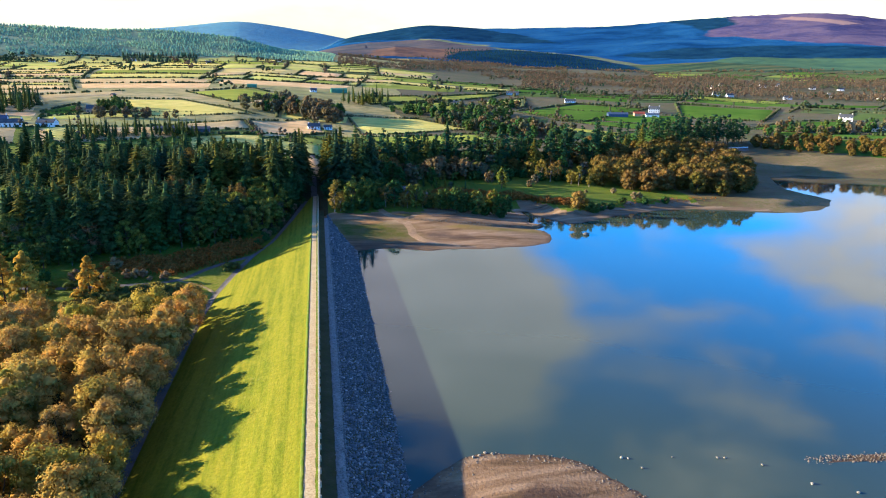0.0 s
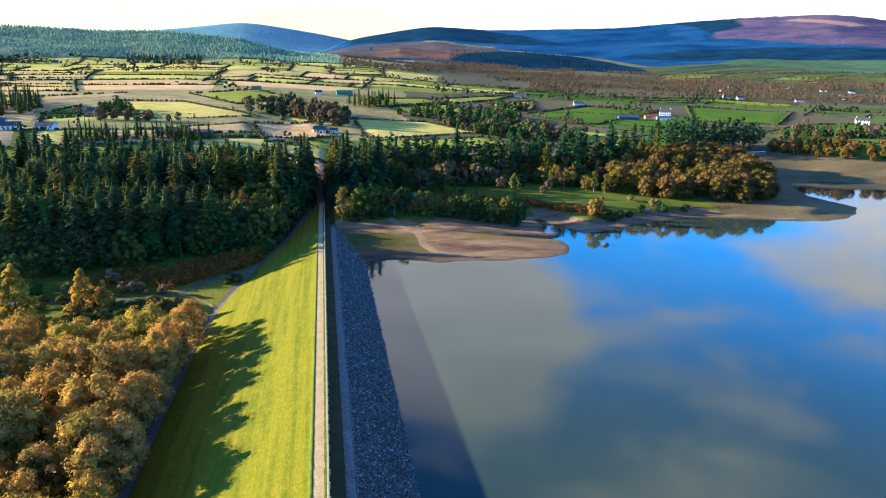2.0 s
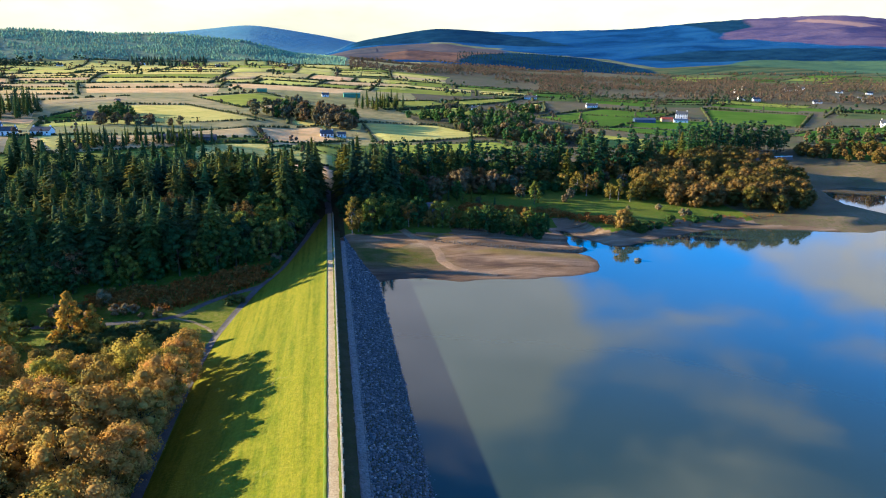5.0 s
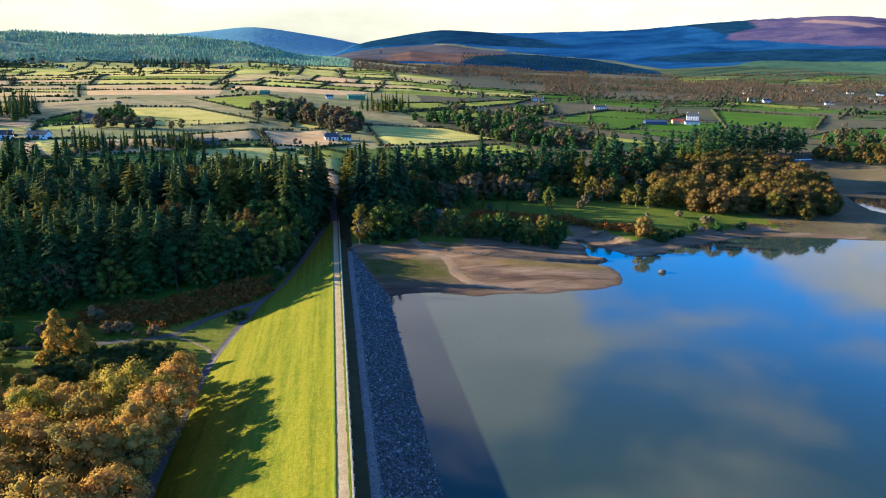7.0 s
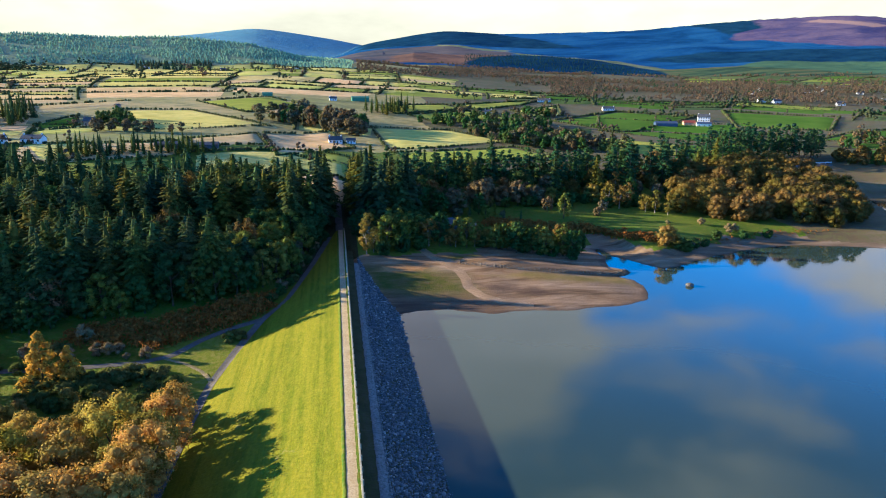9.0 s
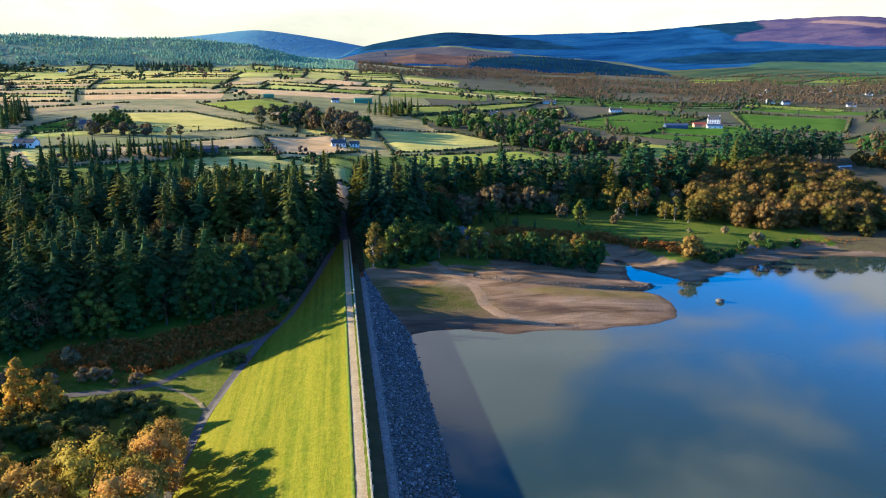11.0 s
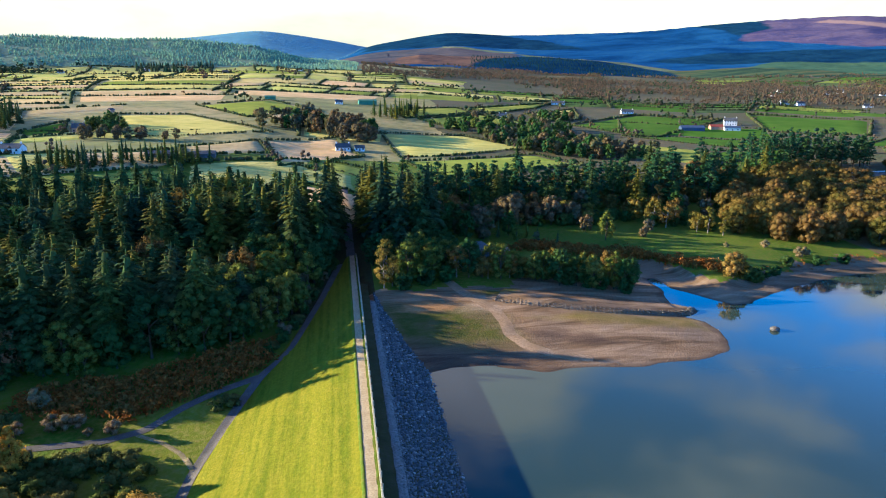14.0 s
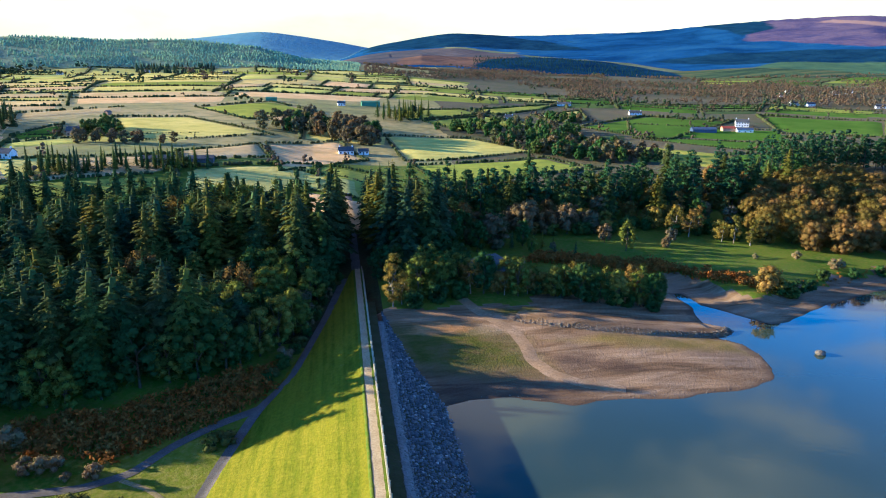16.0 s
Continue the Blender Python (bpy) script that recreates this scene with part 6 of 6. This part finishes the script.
def build_bank():
    """The low stone-faced bank across the head of the spit."""
    bank = tagged(new("stone_bank"), "low stone-faced earth bank across the silt spit", "bank")
    p = np.array([(35, 247.5), (43, 243), (51, 240.2), (62, 238), (72, 237.6), (80, 238.2), (82.5, 240.5)])
    t = np.linspace(0, len(p) - 1, 60)
    x, y = np.interp(t, range(len(p)), p[:, 0]), np.interp(t, range(len(p)), p[:, 1])
    dx, dy = np.gradient(x), np.gradient(y)
    n = np.hypot(dx, dy)
    nx, ny = dy / n, -dx / n
    base = np.maximum(ground_height(x, y), WATER_Z)
    prof = [(2.6, -0.8), (2.0, 0.05), (0.6, 0.95), (-0.6, 1.1), (-5.5, 1.0), (-11, -0.4)]
    v = np.stack([np.stack([x + nx * o, y + ny * o, base + h * np.clip(1.25 - 0.012 * np.arange(60), 0.5, 1)], -1) for o, h in prof])
    part_mesh("mound", mesh_from("mound", v.reshape(-1, 3), grid_faces(6, 60), MAT["shore"], None, True), bank)
    g = np.random.default_rng(8)
    rows = []
    for i in range(60):
        for k in range(22):
            f = g.uniform(0, 1)
            o, h = 2.3 - 1.8 * f, -0.1 + 0.95 * f
            rows.append((x[i] + nx[i] * o + g.uniform(-0.4, 0.4), y[i] + ny[i] * o + g.uniform(-0.2, 0.2), base[i] + h, g.uniform(0, 6), g.uniform(0.2, 0.42), g.integers(0, 4)))
    tagged(part_mesh("stone_facing", joined("stone_facing", pebbles, rows, MAT["facing"]), bank, "rough stone facing"), kind="stuff")


build_bank()

# ---------------------------------------------------------------- shrubs and loose growth


def larch(seed, h):
    g = np.random.default_rng(seed)
    c, rad = [], []
    for k in range(95):
        t = g.uniform(0.06, 1.0) ** 1.2
        a, q = g.uniform(0, 6.28), (1 - t) ** 0.75 * 0.4 * h * g.uniform(0.35, 1.05)
        c.append((math.cos(a) * q, math.sin(a) * q, t * h - 0.12 * q))
        rad.append(g.uniform(0.75, 1.2) * (1.2 - 0.65 * t))
    pieces = [cone_trunk(h * 0.95, 0.22, 0.05)] + [limb((0, 0, p[2] - 0.3), p, 0.07, 0.02) for p in c[::4]]
    return tree_thing("larch_tree", stitch(pieces), leaf_clumps(seed, c, rad, 36, 0.26, core=0.6), MAT["bark"], MAT["larch"], "golden autumn larch beside the footpath")


LARCH = [tagged(larch(300 + i, h), group="larches by the footpath") for i, h in enumerate([11.5, 9.5])]
for x, y, k, s in [(-76, 190, 0, 1.4), (-82.5, 193, 0, 1.3), (-62.3, 197, 0, 1.0), (-57, 197, 1, 0.85), (-90, 188, 1, 1.3)]:
    plant(LARCH[k], x, y, s)
PALE = shrub(310, 3.6, 1.9, "pale leafless shrub beside the footpath", "pale_twig", "pale_shrub")
GORSE = shrub(311, 2.0, 2.6, "dark evergreen gorse bush beside the footpath", "gorse", "gorse_bush")
GOLD = shrub(312, 4.6, 2.4, "golden-leaved shrub by the lake", "gold", "golden_shrub", 24, 60, 0.17)
GREENBUSH = shrub(313, 3.4, 2.3, "green leafy bush by the lake", "green", "green_bush", 24, 60, 0.17)
for x, y, s in [(-60, 216.2, 1.15), (-53.2, 208.6, 0.9), (-55.2, 208.2, 0.85), (-51, 209, 0.8), (-44.5, 205.8, 0.85), (-48.5, 206, 0.5), (-61, 207, 0.8), (-56, 200, 0.6)]:
    plant(PALE, x, y, s)
for x, y, s in [(-26.7, 211.6, 1.0), (-24.8, 212.6, 0.8), (-45, 198, 1.1), (-42, 196, 1.0), (-39, 197, 1.0), (-48, 196, 1.2), (-51, 193, 1.0), (-36, 193, 0.8), (-56, 192, 1.2), (-60, 189, 1.1), (-40, 190, 1.1), (-36, 186, 1.0)]:
    plant(GORSE, x, y, s)
for x, y in scatter([(-66, 189), (-43, 191), (-40.5, 196), (-45, 199.5), (-66, 200)], 3.0, seed=67):
    plant(GORSE, x, y, rng.uniform(0.6, 1.0))
for x, y in scatter([(-104, 216), (-68, 217), (-64, 224), (-104, 232)], 5.5, seed=68):
    plant(GREENS[rng.integers(0, 3)], x, y, rng.uniform(0.5, 0.8))
for x, y in scatter([(-98, 199), (-64, 201), (-62, 212), (-98, 213)], 6.0, seed=69):
    plant([PALE, GORSE, GREENBUSH, GORSE][rng.integers(0, 4)], x, y, rng.uniform(0.6, 1.1))
for x, y in scatter([(-34.5, 175), (-35, 186), (-47, 193), (-58, 190), (-70, 182), (-70, 175)], 4.6, seed=60):
    plant([GORSE, GREENBUSH, GORSE, GOLD][rng.integers(0, 4)], x, y, rng.uniform(0.7, 1.25))
for x, y, s in [(104.5, 257.5, 1.5), (107.5, 258.5, 1.0), (34, 262, 1.2), (46, 263, 1.2), (52, 262, 1.3), (40, 266, 1.0), (70, 256, 1.0)]:
    plant(GOLD, x, y, s)
for x, y, s in [(109.5, 258, 1.2), (112, 258.5, 0.9), (62, 257, 1.0), (65, 256, 1.1), (112, 258, 0.9), (116, 261, 1.0), (121, 263, 0.8), (71, 253, 0.9), (57, 258.5, 1.1), (44, 263, 1.0), (24, 261, 1.2), (18, 259, 1.3), (12, 256, 1.2), (128, 268, 0.9), (140, 271, 0.8), (150, 272, 0.9)]:
    plant(GREENBUSH, x, y, s)
for i in range(15):
    q = i / 14
    plant([GREENBUSH, GORSE, GREENBUSH, PALE][i % 4], np.interp(q, [0, 0.3, 1], [-19.5, -14.5, -6]) + rng.uniform(-1, 0.4), np.interp(q, [0, 0.3, 1], [231, 243, 284]), rng.uniform(0.6, 1.0))
# single trees and bushes on the park lawn
for x, y, q in [(48.7, 307, 0.4), (58.5, 306, 0.36), (66, 296.5, 0.32), (63, 309, 0.2)]:
    plant(MID_SPRUCE[int(x) % 2], x, y, q)
for x, y, q in [(83.6, 299.5, 0.82), (54, 303, 0.5)]:
    plant(OLIVES[int(x) % 3], x, y, q)
for x, y, q in [(80, 308.5, 0.5), (97, 300, 0.42), (56.5, 321, 0.9), (64, 320.5, 0.95), (71, 319.5, 0.85), (79, 318.5, 0.95), (76, 321, 0.8), (101, 305, 0.4), (60, 300, 0.35)]:
    plant(MID_BROWN[int(x) % 3], x, y, q)
for x, y, q in [(111, 312, 0.95), (107.5, 315, 1.05), (116, 315, 0.85), (122, 303, 0.8), (126, 300, 0.75), (119, 305, 0.7)]:
    plant(BIRCHES[int(x) % 2], x, y, q)
for x, y, q in [(131, 284, 0.8), (119, 286, 0.5), (137, 275, 0.9), (140, 276, 0.8)]:
    plant(PALE, x, y, q)
# underwood at the edge of the park
for x, y in scatter([(56, 318), (110, 312), (128, 300), (124, 322), (60, 332)], 6.5, seed=61):
    plant([GOLD, GREENBUSH, GREENBUSH][rng.integers(0, 3)], x, y, rng.uniform(0.9, 1.6))
for x, y in scatter([(34, 316), (60, 324), (112, 326), (140, 318), (150, 334), (60, 338), (30, 328)], 7.0, seed=66):
    plant((MID_BROWN[:2] + WILLOWS[:1] + BIRCHES[:1] + GREENS + OLIVES[:1])[rng.integers(0, 8)], x, y, rng.uniform(0.55, 0.95))
for x, y in scatter([(30, 296), (52, 305), (58, 325), (34, 330), (24, 318)], 7, seed=62):
    plant((GREENS + MID_BROWN)[rng.integers(0, 6)], x, y, rng.uniform(0.55, 0.9))

bracken_bases = [light_tree(320 + i, 1.3, 1.3, 5, 7, 0.32, MAT["bracken"], 0.0, 0.0) for i in range(4)]
stuff("bracken", bracken_bases, with_scale(scatter([(-66, 213), (-60, 212.5), (-50, 212), (-42, 210), (-34, 214.5), (-25, 219.5), (-19, 228), (-17.5, 239), (-27, 234.5), (-44, 225.5), (-64, 223)], 1.4, seed=63), 0.8, 1.4, 1)
      + with_scale(scatter([(48, 292), (60, 290), (90, 279), (104, 260), (114, 262), (102, 272), (88, 288), (56, 300)], 1.4, seed=64), 0.9, 1.5, 2) + with_scale(scatter([(108, 259), (150, 272), (176, 270), (176, 273), (150, 276), (112, 264)], 2.2, seed=65), 0.3, 0.6, 3),
      MAT["bracken"], "rust-brown dead bracken", "bracken")
